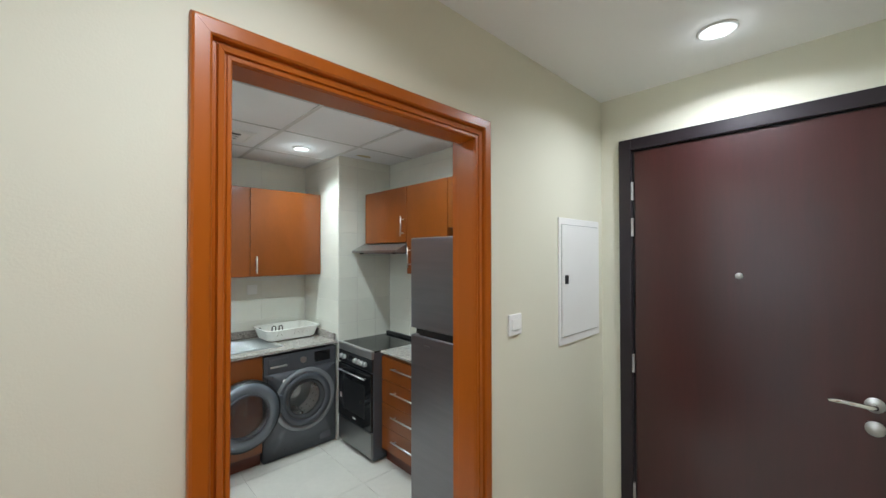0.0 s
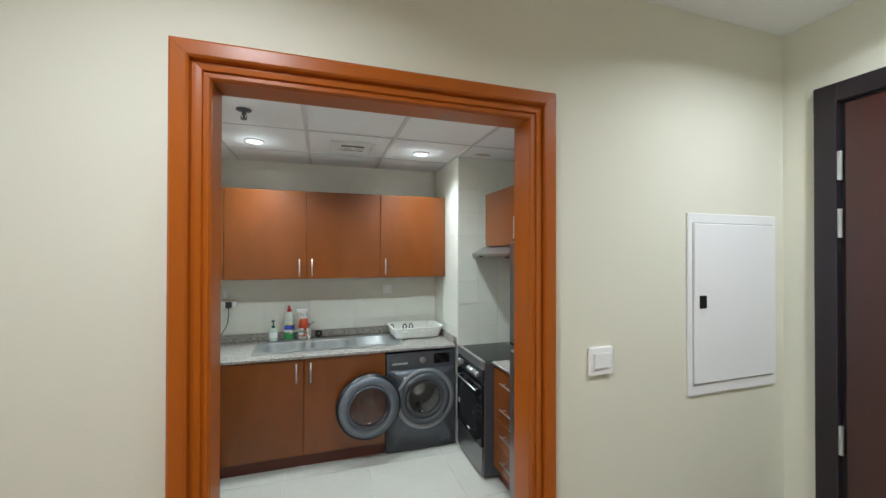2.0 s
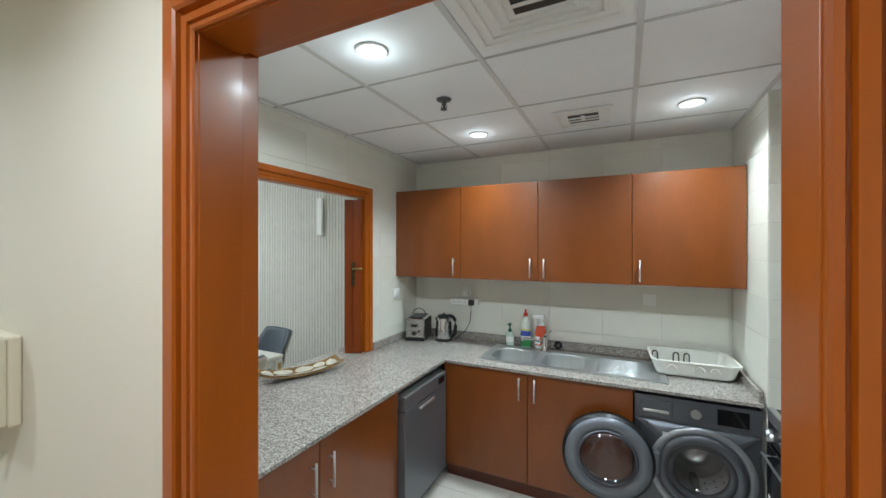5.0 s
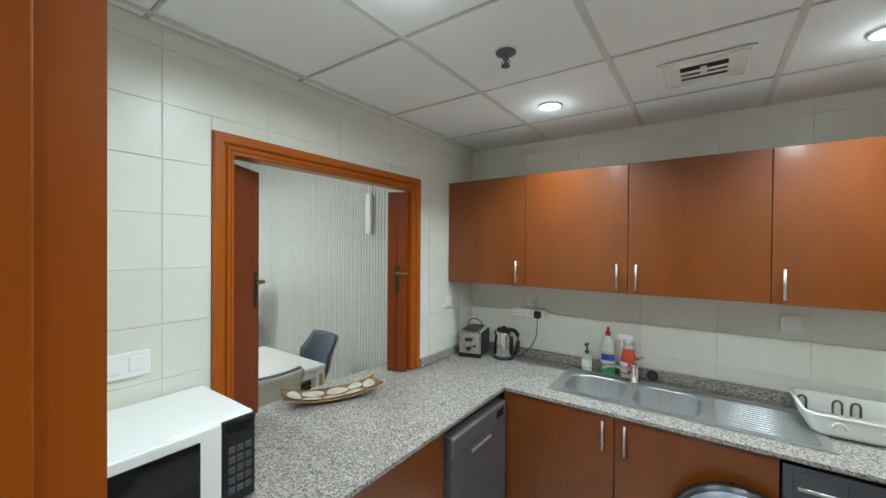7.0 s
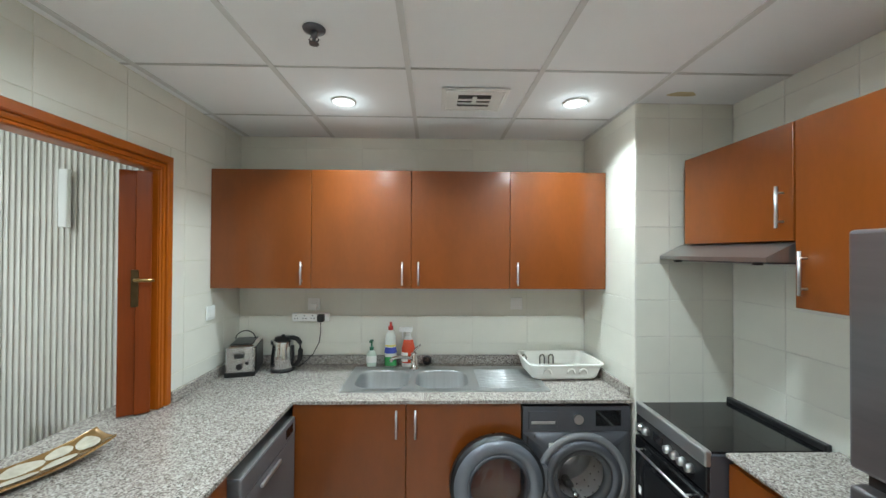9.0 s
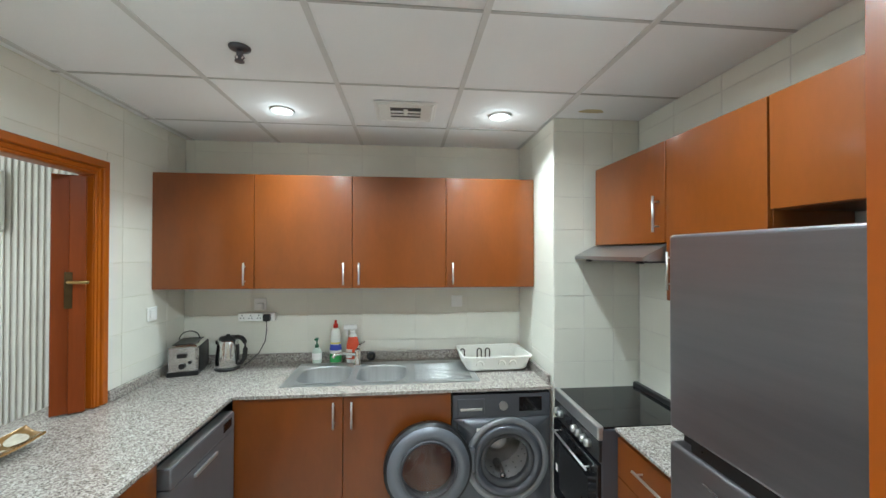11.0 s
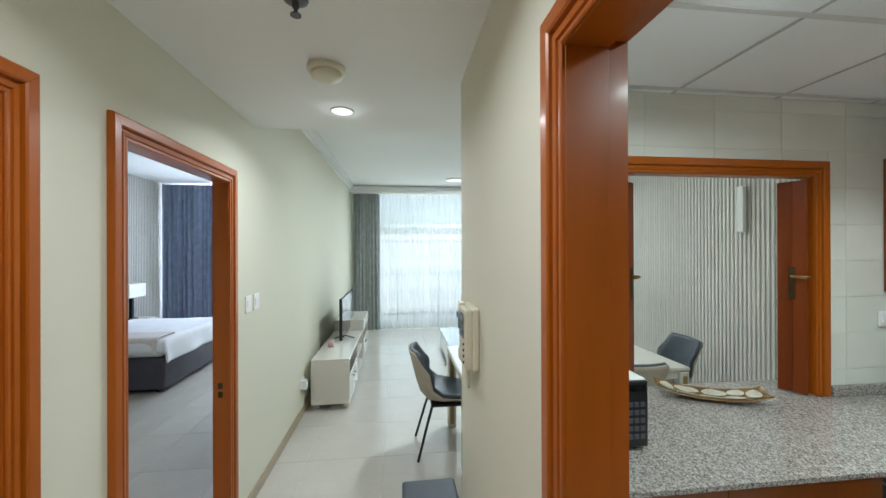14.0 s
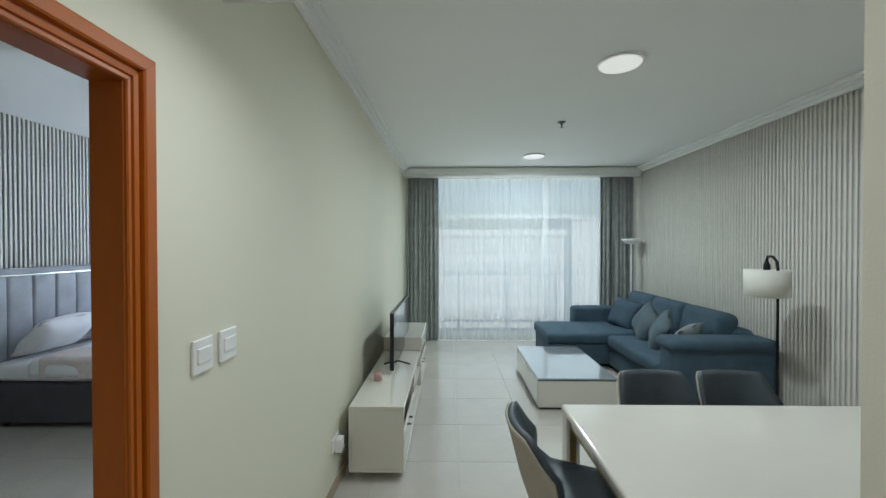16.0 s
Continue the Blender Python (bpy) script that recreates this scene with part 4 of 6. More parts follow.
pbox("lower_drawer", mat("dark_steel", (0.28, 0.28, 0.285), 0.35, 1.0, var=0.04, scale=4), t, (kx, kx + 0.02, ky0 + 0.004, ky1 - 0.004, 0.04, 0.232), 0.003)
for y in (ky0 + 0.05, ky1 - 0.05):
    for x in (kx + 0.07, KX1 - 0.09):
        disc("foot", M_BLACK, t, (x, y, 0.011), (0, 0, 1), 0.02, 0.022, n=10)
pbox("filler_strip", M_KTILE, t, (kx + 0.03, KX1 - 0.03, ky1, 2.96, 0.02, 0.84), 0)

t = thing("drawer_unit", "reddish veneered base unit of four drawers", "drawer unit")
pbox("body", M_CAB, t, (1.722, KX1 - 0.012, 1.832, 2.418, 0.10, 0.831), 0.001)
pbox("plinth", M_TOE, t, (1.75, 1.77, 1.832, 2.418, 0, 0.10), 0.001)
for i in range(4):
    z0 = 0.105 + i * 0.18
    d = front(t, "y", 1.721, -1, 1.832, 2.418, z0, z0 + 0.178, M_CAB, name="drawer")
    bar_handle(d, (1.702, 1.99, z0 + 0.11), (1.702, 2.26, z0 + 0.11), (-1, 0, 0))
t = thing("side_worktop", "speckled granite worktop over the drawer unit", "worktop")
pbox("slab", M_GRANITE, t, (1.69, KX1 - 0.01, 1.83, 2.42, CT0, CT1), 0.003)

t = thing("fridge", "dark steel two-door fridge freezer", "fridge")
fx, fy0, fy1 = 1.51, 1.205, 1.815
pbox("cabinet", M_GREYMETAL, t, (fx + 0.062, KX1 - 0.04, fy0 + 0.004, fy1 - 0.004, 0.03, 1.715), 0.006)
pbox("lower_door", M_FRIDGE, t, (fx, fx + 0.058, fy0, fy1, 0.05, 1.115), 0.01, seg=3)
pbox("upper_door", M_FRIDGE, t, (fx, fx + 0.058, fy0, fy1, 1.155, 1.72), 0.01, seg=3)
pbox("handle_recess", M_BLACK, t, (fx + 0.012, fx + 0.058, fy0 + 0.01, fy1 - 0.07, 1.085, 1.154), 0.003)
pbox("door_seal", M_BLACK, t, (fx + 0.04, fx + 0.0615, fy0 + 0.01, fy1 - 0.01, 0.06, 1.712), 0)
pbox("hinge_cap", M_PLASTIC, t, (fx + 0.01, fx + 0.09, fy0 + 0.02, fy0 + 0.08, 1.716, 1.73), 0.003)
for y in (fy0 + 0.06, fy1 - 0.06):
    for x in (fx + 0.1, KX1 - 0.1):
        disc("foot", M_BLACK, t, (x, y, 0.016), (0, 0, 1), 0.02, 0.032, n=10)

t = thing("cooker_hood", "slim brushed steel cooker hood under the wall cabinet", "cooker hood")
bm = bmesh.new()
prof = ((1.75, 1.63), (1.75, 1.648), (1.87, 1.708), (KX1 - 0.02, 1.708), (KX1 - 0.02, 1.63))
a = [bm.verts.new((x, 2.30, z)) for x, z in prof]
b = [bm.verts.new((x, 2.955, z)) for x, z in prof]
bm.faces.new(a); bm.faces.new(b[::-1])
for j in range(5):
    bm.faces.new((a[j], b[j], b[(j + 1) % 5], a[(j + 1) % 5]))
bmesh.ops.recalc_face_normals(bm, faces=bm.faces)
part("canopy", bm, mat("hood_steel", (0.36, 0.35, 0.34), 0.3, 0.9, var=0.05, bscale=120, grain=0.12, stretch=(1, 12, 1)), t)
pbox("filter", M_GREYMETAL, t, (1.80, KX1 - 0.06, 2.34, 2.92, 1.622, 1.631), 0.002)
for y in (2.38, 2.86):
    disc("lamp_cover", M_BLACK, t, (1.79, y, 1.624), (0, 0, 1), 0.018, 0.014, n=14)

# ---- kitchen ceiling ----
bm = bmesh.new()
tile_rng = random.Random(4)
GX, GY, S = 0.398, 2.625, 0.607
xs = [x for x in [GX + S * k for k in range(-4, 6)]]
ys = [y for y in [GY + S * k for k in range(-4, 4)]]
for i in range(len(xs) - 1):
    for j in range(len(ys) - 1):
        x0, x1, y0, y1 = max(xs[i] + 0.008, KX0), min(xs[i + 1] - 0.008, KX1), max(ys[j] + 0.008, KY0), min(ys[j + 1] - 0.008, KY1)
        if x1 - x0 > 0.02 and y1 - y0 > 0.02:
            sag = tile_rng.uniform(-0.0015, 0.0015)
            box(bm, x0, x1, y0, y1, KIT_Z + 0.003 + sag, KIT_Z + 0.0115 + sag, 0.002)
structure("ceiling_kitchen_tiles", bm, mat("ceiling_tile", (0.88, 0.89, 0.90), 0.75, var=0.03, scale=1.1, bump=0.06, bscale=90), "white vinyl faced ceiling tiles", "ceiling")
bm = bmesh.new()
for x in xs:
    if KX0 < x < KX1:
        box(bm, x - 0.012, x + 0.012, KY0, KY1, KIT_Z - 0.002, KIT_Z + 0.004)
structure("ceiling_grid", bm, mat("grid_paint", (0.66, 0.66, 0.65), 0.5, var=0.02), "white metal ceiling grid", "ceiling")
# Narrow cross bars; their grey paints the shadow line between the tiles.
bm = bmesh.new()
for y in ys:
    if KY0 < y < KY1:
        box(bm, KX0, KX1, y - 0.0055, y + 0.0055, KIT_Z + 0.001, KIT_Z + 0.006)
structure("ceiling_cross_grid", bm, mat("painted_joint_shadow", (0.54, 0.54, 0.53), 0.6, var=0.04), "thin ceiling cross bars, grey for the shadow in the tile joints", "ceiling")
t = thing("ceiling_stain", "yellowish damp stain on a ceiling tile", "stain", loc=(1.80, 2.84, KIT_Z + 0.0012))
bm = bmesh.new()
c = bm.verts.new((0, 0, 0))
rim_v = [bm.verts.new((0.07 * math.cos(a) * (1 + 0.2 * math.sin(3 * a)), 0.035 * math.sin(a) * (1 + 0.2 * math.cos(2 * a)), 0)) for a in [2 * math.pi * k / 22 for k in range(22)]]
for k in range(22):
    bm.faces.new((c, rim_v[(k + 1) % 22], rim_v[k]))
part("mark", bm, M_STAIN, t)

def downlight(x, y, z, r, label, group):
    t = thing("downlight", label, "downlight", group, (x, y, z))
    bm = bmesh.new(); ring(bm, (0, 0, -0.004), (0, 0, 1), r * 0.86, r, 0.008, 32)
    part("trim_ring", bm, M_PLASTIC, t, "", True)
    disc("lens", M_LAMP, t, (0, 0, -0.0015), (0, 0, 1), r * 0.86, 0.003, label="glowing diffuser")
for x, y in KIT_SPOTS:
    downlight(x, y, KIT_Z + 0.001, 0.066, "round white recessed kitchen downlight, lit", "kitchen downlights")
# Includes a fitting for the added middle lamp.
for x, y in HALL_SPOTS:
    downlight(x, y, HALL_Z, 0.068, "round white recessed hall downlight, lit; the middle one of three is added", "hall downlights")
for x, y in LIV_SPOTS:
    t = thing("ceiling_light", "round white surface mounted ceiling panel light, lit", "ceiling light", "living room ceiling lights", (x, y, LIV_Z))
    disc("housing", M_PLASTIC, t, (0, 0, -0.009), (0, 0, 1), 0.155, 0.018)
    disc("diffuser", M_LAMP, t, (0, 0, -0.02), (0, 0, 1), 0.142, 0.004, label="glowing diffuser")

def sprinkler(x, y, z):
    t = thing("sprinkler", "small metal fire sprinkler head with round escutcheon", "sprinkler", "sprinklers", (x, y, z))
    part("escutcheon", lathe(((0.042, 0), (0.04, -0.006), (0.025, -0.012)), 24), M_GREYMETAL, t, "", True)
    part("body", lathe(((0.012, -0.012), (0.012, -0.03), (0.007, -0.034), (0.007, -0.05)), 12), M_GREYMETAL, t, "", True)
    disc("deflector", M_GREYMETAL, t, (0, 0, -0.055), (0, 0, 1), 0.018, 0.004, n=16)
    for s in (-1, 1):
        part("frame_arm", tube(((s * 0.01, 0, -0.028), (s * 0.018, 0, -0.04), (s * 0.006, 0, -0.054)), 0.003, 6), M_GREYMETAL, t, "", True)
sprinkler(0.07, 2.33, KIT_Z)
sprinkler(-4.5, 1.60, LIV_Z)
sprinkler(-0.37, 0.256, HALL_Z)

def grille(x0, x1, y0, y1, label, n, core):
    """A square diffuser: flat plate with stepped vanes round a small dark core."""
    t = thing("ceiling_vent", label, "air vent", loc=((x0 + x1) / 2, (y0 + y1) / 2, KIT_Z - 0.002))
    w, h = (x1 - x0) / 2, (y1 - y0) / 2
    pbox("plate", M_PLASTIC, t, (-w, w, -h, h, -0.006, 0.0), 0.002)
    for k in range(n):
        f = 0.9 - k * (0.9 - core) / n
        g = f - 0.06
        for d in ((-w * f, w * f, -h * f, -h * g), (-w * f, w * f, h * g, h * f), (-w * f, -w * g, -h * g, h * g), (w * g, w * f, -h * g, h * g)):
            pbox("vane", M_PLASTIC, t, (*d, -0.013 - 0.002 * k, -0.006), 0.002)
    pbox("throat", M_BLACK, t, (-w * core, w * core, -h * core, h * core, -0.0075, -0.006), 0)
    for k in (-0.33, 0.33):
        pbox("blade", M_PLASTIC, t, (-w * core, w * core, h * core * k - 0.008, h * core * k + 0.008, -0.014, -0.0075), 0.002)
    pbox("bridge", M_PLASTIC, t, (-0.012, 0.012, -h * core, h * core * 0.3, -0.015, -0.0142), 0)
grille(0.555, 0.90, 2.80, 3.09, "square white ceiling air diffuser with dark slots", 1, 0.5)
grille(0.42, 0.98, 1.42, 1.94, "large square white ceiling air diffuser", 4, 0.3)

# ---- hall ----
t = thing("entrance_door", "closed dark mahogany entrance door with black frame", "door")
t["kind"] = "structure"
for y0, y1, z0, z1 in ((EDO[1], EDO[1] + 0.065, 0, EDO[2] + 0.065), (EDO[0] - 0.065, EDO[0], 0, EDO[2] + 0.065), (EDO[0], EDO[1], EDO[2], EDO[2] + 0.065)):
    pbox("architrave", M_BLACKWOOD, t, (ENT - 0.03, ENT, y0, y1, z0, z1), 0.004, "black stained frame", seg=2)
leaf = pbox("leaf", M_DARKWOOD, t, (ENT - 0.012, ENT, EDO[0] + 0.004, EDO[1] - 0.012, 0.005, EDO[2] - 0.006), 0.003)
pbox("rebate", M_BLACK, t, (ENT - 0.006, ENT, EDO[0], EDO[1], 0, EDO[2]), 0)
for z in (1.965, 1.765, 1.015, 0.31):
    bm = bmesh.new()
    cyl(bm, (ENT - 0.02, EDO[1] - 0.003, z - 0.05), (ENT - 0.02, EDO[1] - 0.003, z + 0.05), 0.008, n=12)
    part("hinge", bm, M_STEEL, t, "steel butt hinge")
bm = bmesh.new(); cyl(bm, (ENT - 0.02, 0.265, 1.515), (ENT - 0.011, 0.265, 1.515), 0.014, n=20)
part("peephole", bm, M_STEEL, leaf, "", True)
for z in (1.035, 0.945):
    disc("rosette", M_STEEL, leaf, (ENT - 0.017, -0.145, z), (1, 0, 0), 0.028, 0.011, n=24, smooth=True)
part("lever", tube(((ENT - 0.02, -0.145, 1.035), (ENT - 0.06, -0.145, 1.035), (ENT - 0.068, -0.13, 1.036), (ENT - 0.068, -0.06, 1.04), (ENT - 0.064, -0.02, 1.036)), 0.009, 10), M_CHROME, leaf, "chrome lever", True)

t = thing("electrical_panel", "white painted metal distribution board cover with black latch", "electrical panel")
pbox("frame", M_PLASTIC, t, (1.728, 2.178, WN - 0.008, WN, 1.158, 1.802), 0.002)
pbox("door", M_PLASTIC, t, (1.752, 2.154, WN - 0.014, WN - 0.006, 1.20, 1.765), 0.002)
# Grey sheet edging the door: the gap's shade put into colour.
pbox("shadow_gap", mat("panel_gap_shade", (0.45, 0.45, 0.44), 0.6), t, (1.748, 2.158, WN - 0.0095, WN - 0.007, 1.196, 1.769), 0)
pbox("latch", M_BLACK, t, (1.775, 1.805, WN - 0.019, WN - 0.012, 1.465, 1.51), 0.002)
plate("light_switch", "white square light switch on the cream hall wall", (1.358, WN, 1.315), "x", -1, 0.09, 0.09, cat="switch")
for x in (-1.635, -1.77):
    plate("light_switch", "white square light switch beside the bedroom door", (x, WS, 1.325), "x", 1, 0.095, 0.108, cat="switch")

t = thing("bathroom_door", "closed reddish wooden door in the hall", "door")
t["kind"] = "structure"
leaf = pbox("leaf", M_WOOD, t, (OD[0] + 0.003, OD[1] - 0.003, WS - 0.07, WS - 0.035, 0.006, OD[2] - 0.004), 0.003)
part("lever", tube(((OD[0] + 0.07, WS - 0.035, 1.03), (OD[0] + 0.07, WS + 0.01, 1.03), (OD[0] + 0.17, WS + 0.013, 1.03)), 0.008, 8), M_BRASS, leaf, "brass lever", True)
for i, z in enumerate((0.98, 1.03)):
    pbox("strike_plate", M_DARKBRASS, bpy.data.objects["door_frame_2"], (BO[0] - 0.001, BO[0] + 0.0025, WS - 0.055, WS - 0.03, z - 0.15, z - 0.115), 0)

t = thing("smoke_detector", "round white ceiling smoke detector", "smoke detector", loc=(-0.85, 0.268, HALL_Z))
part("base", lathe(((0.085, 0), (0.085, -0.02), (0.078, -0.026)), 32), M_CREAM, t, "", True)
part("cap", lathe(((0.07, -0.026), (0.068, -0.045), (0.05, -0.055), (0.01, -0.057)), 32), M_CREAM, t, "", True)

t = thing("intercom", "cream wall intercom with video screen, handset and coiled cord", "intercom")
iy = WN
pbox("base", M_CREAM, t, (-0.735, -0.515, iy - 0.028, iy, 1.195, 1.44), 0.008, seg=3)
pbox("screen_bezel", M_CREAM, t, (-0.668, -0.517, iy - 0.058, iy - 0.026, 1.20, 1.437), 0.010, seg=3)
pbox("screen_frame", M_GREYMETAL, t, (-0.652, -0.552, iy - 0.0595, iy - 0.057, 1.315, 1.415), 0.001)
pbox("screen", M_BLACKGLASS, t, (-0.648, -0.556, iy - 0.061, iy - 0.058, 1.335, 1.411), 0.001)
for i in range(4):
    disc("button", M_GREYMETAL, t, (-0.545, iy - 0.06, 1.225 + i * 0.024), (0, 1, 0), 0.006, 0.006, n=12)
h = pbox("handset", M_CREAM, t, (-0.727, -0.678, iy - 0.046, iy - 0.026, 1.19, 1.442), 0.009, seg=3)
for z0, z1 in ((1.188, 1.245), (1.39, 1.447)):
    pbox("earpiece", M_CREAM, h, (-0.73, -0.675, iy - 0.053, iy - 0.027, z0, z1), 0.010, seg=3)
pts = []
for k in range(260):
    u = k / 259
    bx, bz = -0.70 + 0.075 * u, 1.195 - 0.115 * math.sin(u * math.pi) ** 0.6
    a = u * 34 * 2 * math.pi
    pts.append((bx + 0.0045 * math.cos(a), iy - 0.02 + 0.0045 * math.sin(a), bz + 0.003 * math.cos(a)))
part("cord", tube(pts, 0.0025, 5), M_CREAM, t, "coiled cord", True)

t = thing("bench", "low dark padded bench standing against the hall wall", "bench")
pbox("seat", M_NAVY, t, (-1.07, -0.62, 0.61, WN - 0.022, 0.38, 0.45), 0.015, seg=3)
pbox("box", M_NAVY, t, (-1.055, -0.635, 0.625, WN - 0.024, 0.02, 0.38), 0.006)
for x in (-1.02, -0.67):
    for y in (0.66, 0.85):
        disc("foot", M_BLACK, t, (x, y, 0.011), (0, 0, 1), 0.018, 0.022, n=10)

# skirting
def skirting(name, x0, x1, y0, y1):
    bm = bmesh.new(); box(bm, x0, x1, y0, y1, 0.0, 0.08, 0.003)
    structure(name, bm, M_BASEB, "beige tile skirting along the wall", "baseboard")
skirting("baseboard", -7.05, BO[0] - 0.09, WS, WS + 0.012)
skirting("baseboard", BO[1] + 0.09, OD[0] - 0.09, WS, WS + 0.012)
skirting("baseboard", OD[1] + 0.09, ENT, WS, WS + 0.012)
skirting("baseboard", -0.945, KO[0] - 0.09, WN - 0.012, WN)
skirting("baseboard", KO[1] + 0.09, ENT, WN - 0.012, WN)
skirting("baseboard", -0.947, -0.935, WN, 3.6)
skirting("baseboard", -2.16, 0.1, -1.68, -1.668)
skirting("baseboard", ENT - 0.012, ENT, EDO[1] + 0.066, WN - 0.013)

# ---- living room ----
def cornice(name, x0, x1, y0, y1, z, run, out):
    """Stepped plaster cornice along a wall."""
    bm = bmesh.new()
    for w, h0, h1 in ((0.035, 0.095, 0.06), (0.06, 0.06, 0.035), (0.095, 0.035, 0.0)):
        if run == "x":
            box(bm, x0, x1, min(y0, y0 + out * w), max(y0, y0 + out * w), z - h0, z - h1, 0.004)
        else:
            box(bm, min(x0, x0 + out * w), max(x0, x0 + out * w), y0, y1, z - h0, z - h1, 0.004)
    structure(name, bm, M_WHITE, "white stepped plaster cornice", "cornice")
cornice("cornice", -7.05, -1.78, WS, WS, LIV_Z, "x", 1)
cornice("cornice", -7.05, -0.94, SLY, SLY, LIV_Z, "x", -1)
cornice("cornice", -0.935, -0.935, WN, SLY, LIV_Z, "y", -1)
bm = bmesh.new()
box(bm, -7.05, -6.80, WS, SLY, 2.83, LIV_Z, 0.003); box(bm, -6.83, -6.76, WS, SLY, 2.87, LIV_Z - 0.03, 0.006)
structure("curtain_pelmet", bm, M_WHITE, "white plastered curtain pelmet over the window", "pelmet")

def window(name, y0, y1, z0, z1, mullions, transoms, label):
    t = thing(name, label, "window")
    t["kind"] = "structure"
    x0, x1 = WINX - 0.26, WINX - 0.19
    for a, b, c, d in ((y0, y0 + 0.06, z0, z1), (y1 - 0.06, y1, z0, z1), (y0 + 0.06, y1 - 0.06, z0, z0 + 0.06), (y0 + 0.06, y1 - 0.06, z1 - 0.06, z1)):
        pbox("frame", M_PLASTIC, t, (x0, x1, a, b, c, d), 0.004)
    for y in mullions:
        pbox("mullion", M_PLASTIC, t, (x0, x1, y - 0.035, y + 0.035, z0 + 0.06, z1 - 0.06), 0.004)
    for z in transoms:
        pbox("transom", M_PLASTIC, t, (x0 + 0.004, x1 - 0.004, y0 + 0.06, y1 - 0.06, z - 0.03, z + 0.03), 0.004)
    cols = [y0 + 0.03, *mullions, y1 - 0.03]
    for a, b in zip(cols, cols[1:]):
        p = pbox("pane", M_GLASS, t, (WINX - 0.228, WINX - 0.222, a, b, z0 + 0.03, z1 - 0.03), 0)
        p.visible_shadow = False
window("window_1", WO[0], WO[1], WO[2], WO[3], (2.13,), (2.19,), "white framed living room window with transom")
window("window_2", -3.7, -0.7, 0.05, 2.85, (-2.1,), (2.19,), "white framed bedroom window")

def cloth(y0, y1, x, z0, z1, folds, amp, seed, name, material, label, cat, flare=0.0):
    """A hanging cloth with uneven vertical folds."""
    t = thing(name, label, cat, cat + "s", ((x), (y0 + y1) / 2, z0))
    rng = random.Random(seed)
    n = max(folds * 8, 24)
    ph = [rng.uniform(-0.6, 0.6) for _ in range(folds + 2)]
    bm = bmesh.new()
    rows = []
    for r in range(9):
        v = r / 8
        row = []
        for i in range(n + 1):
            u = i / n
            f = u * folds
            k = int(f)
            a = amp * (0.75 + 0.35 * math.sin(3.1 * k + seed)) * (0.7 + 0.3 * (1 - v))
            dx = a * math.sin(2 * math.pi * f + ph[k] * (1 - v)) + 0.25 * a * math.sin(5.3 * f + seed)
            dy = ((u - 0.5) * (y1 - y0)) * (1 + flare * (1 - v)) + 0.012 * math.sin(4.7 * f + v * 2)
            row.append(bm.verts.new((dx, dy, (z1 - z0) * v)))
        rows.append(row)
    for g, h in zip(rows, rows[1:]):
        for i in range(n):
            bm.faces.new((g[i], g[i + 1], h[i + 1], h[i]))
    part("fabric", bm, material, t, "", True)
    return t
cloth(-0.33, 0.20, -6.96, 0.015, 2.86, 8, 0.035, 1, "curtain", M_CURT, "floor-length grey curtain gathered beside the window", "curtain", 0.05)
cloth(2.97, 3.54, -6.96, 0.015, 2.86, 8, 0.035, 2, "curtain", M_CURT, "floor-length grey curtain gathered beside the window", "curtain", 0.05)
cloth(0.05, 3.15, -7.04, 0.012, 2.86, 36, 0.02, 3, "sheer_curtain", M_SHEER, "white sheer curtain drawn across the window", "sheer curtain")

# slatted panelling
def slats(name, x0, x1, y, out, z0, z1, pitch, label):
    t = thing(name, label, "panelling")
    t["kind"] = "structure"
    n = int((x1 - x0) / pitch)
    w = pitch * 0.56
    bm = bmesh.new(); box(bm, 0, w, -0.005, 0.005, z0, z1, 0.003)
    me = bpy.data.meshes.new("slat")
    bm.to_mesh(me); bm.free(); me.materials.append(M_SLATW)
    rest = bmesh.new()
    for i in range(n):
        x = x1 - (i + 1) * pitch
        if i < 300:
            s = new("slat", me)
            s.parent = t
            s.location = (x, y, 0)
        else:
            box(rest, x, x + w, y - 0.005, y + 0.005, z0, z1)
    if n > 300:
        tagged(part("slat_field", rest, M_SLATW, t), kind="stuff")
    else:
        rest.free()
slats("slatted_panelling", -7.0, -0.95, SLY + 0.025, -1, 0.0, LIV_Z, 0.042, "light grey-brown vertical wooden slat panelling")

t = thing("wall_sconce", "narrow white vertical fitting on the slatted wall", "fitting")
pbox("body", M_PLASTIC, t, (-2.05, -1.99, SLY - 0.035, SLY + 0.001, 1.82, 2.22), 0.006, seg=2)

# sofa
def cushion(name, material, parent, dims, bev, label="", rot=None, about=None):
    bm = bmesh.new()
    box(bm, *dims, bevel=bev, seg=4)
    if rot is not None:
        bmesh.ops.rotate(bm, cent=about, matrix=rot, verts=bm.verts)
    return part(name, bm, material, parent, label, True)
t = thing("corner_sofa", "blue-grey velvet corner sofa with chaise and buttoned back", "sofa")
cushion("seat_base", M_SOFA, t, (-5.56, -4.34, 2.56, 3.5, 0.05, 0.30), 0.02)
cushion("seat_cushion", M_SOFA, t, (-5.56, -4.34, 2.52, 3.3, 0.30, 0.46), 0.05)
cushion("chaise_base", M_SOFA, t, (-6.42, -5.57, 1.76, 3.5, 0.05, 0.32), 0.02)
cushion("chaise_cushion", M_SOFA, t, (-6.44, -5.565, 1.73, 3.3, 0.32, 0.47), 0.05)
cushion("arm", M_SOFA, t, (-4.34, -4.08, 2.53, 3.54, 0.04, 0.72), 0.07)
cushion("arm_top", M_SOFA, t, (-4.37, -4.05, 2.51, 3.54, 0.64, 0.76), 0.055)
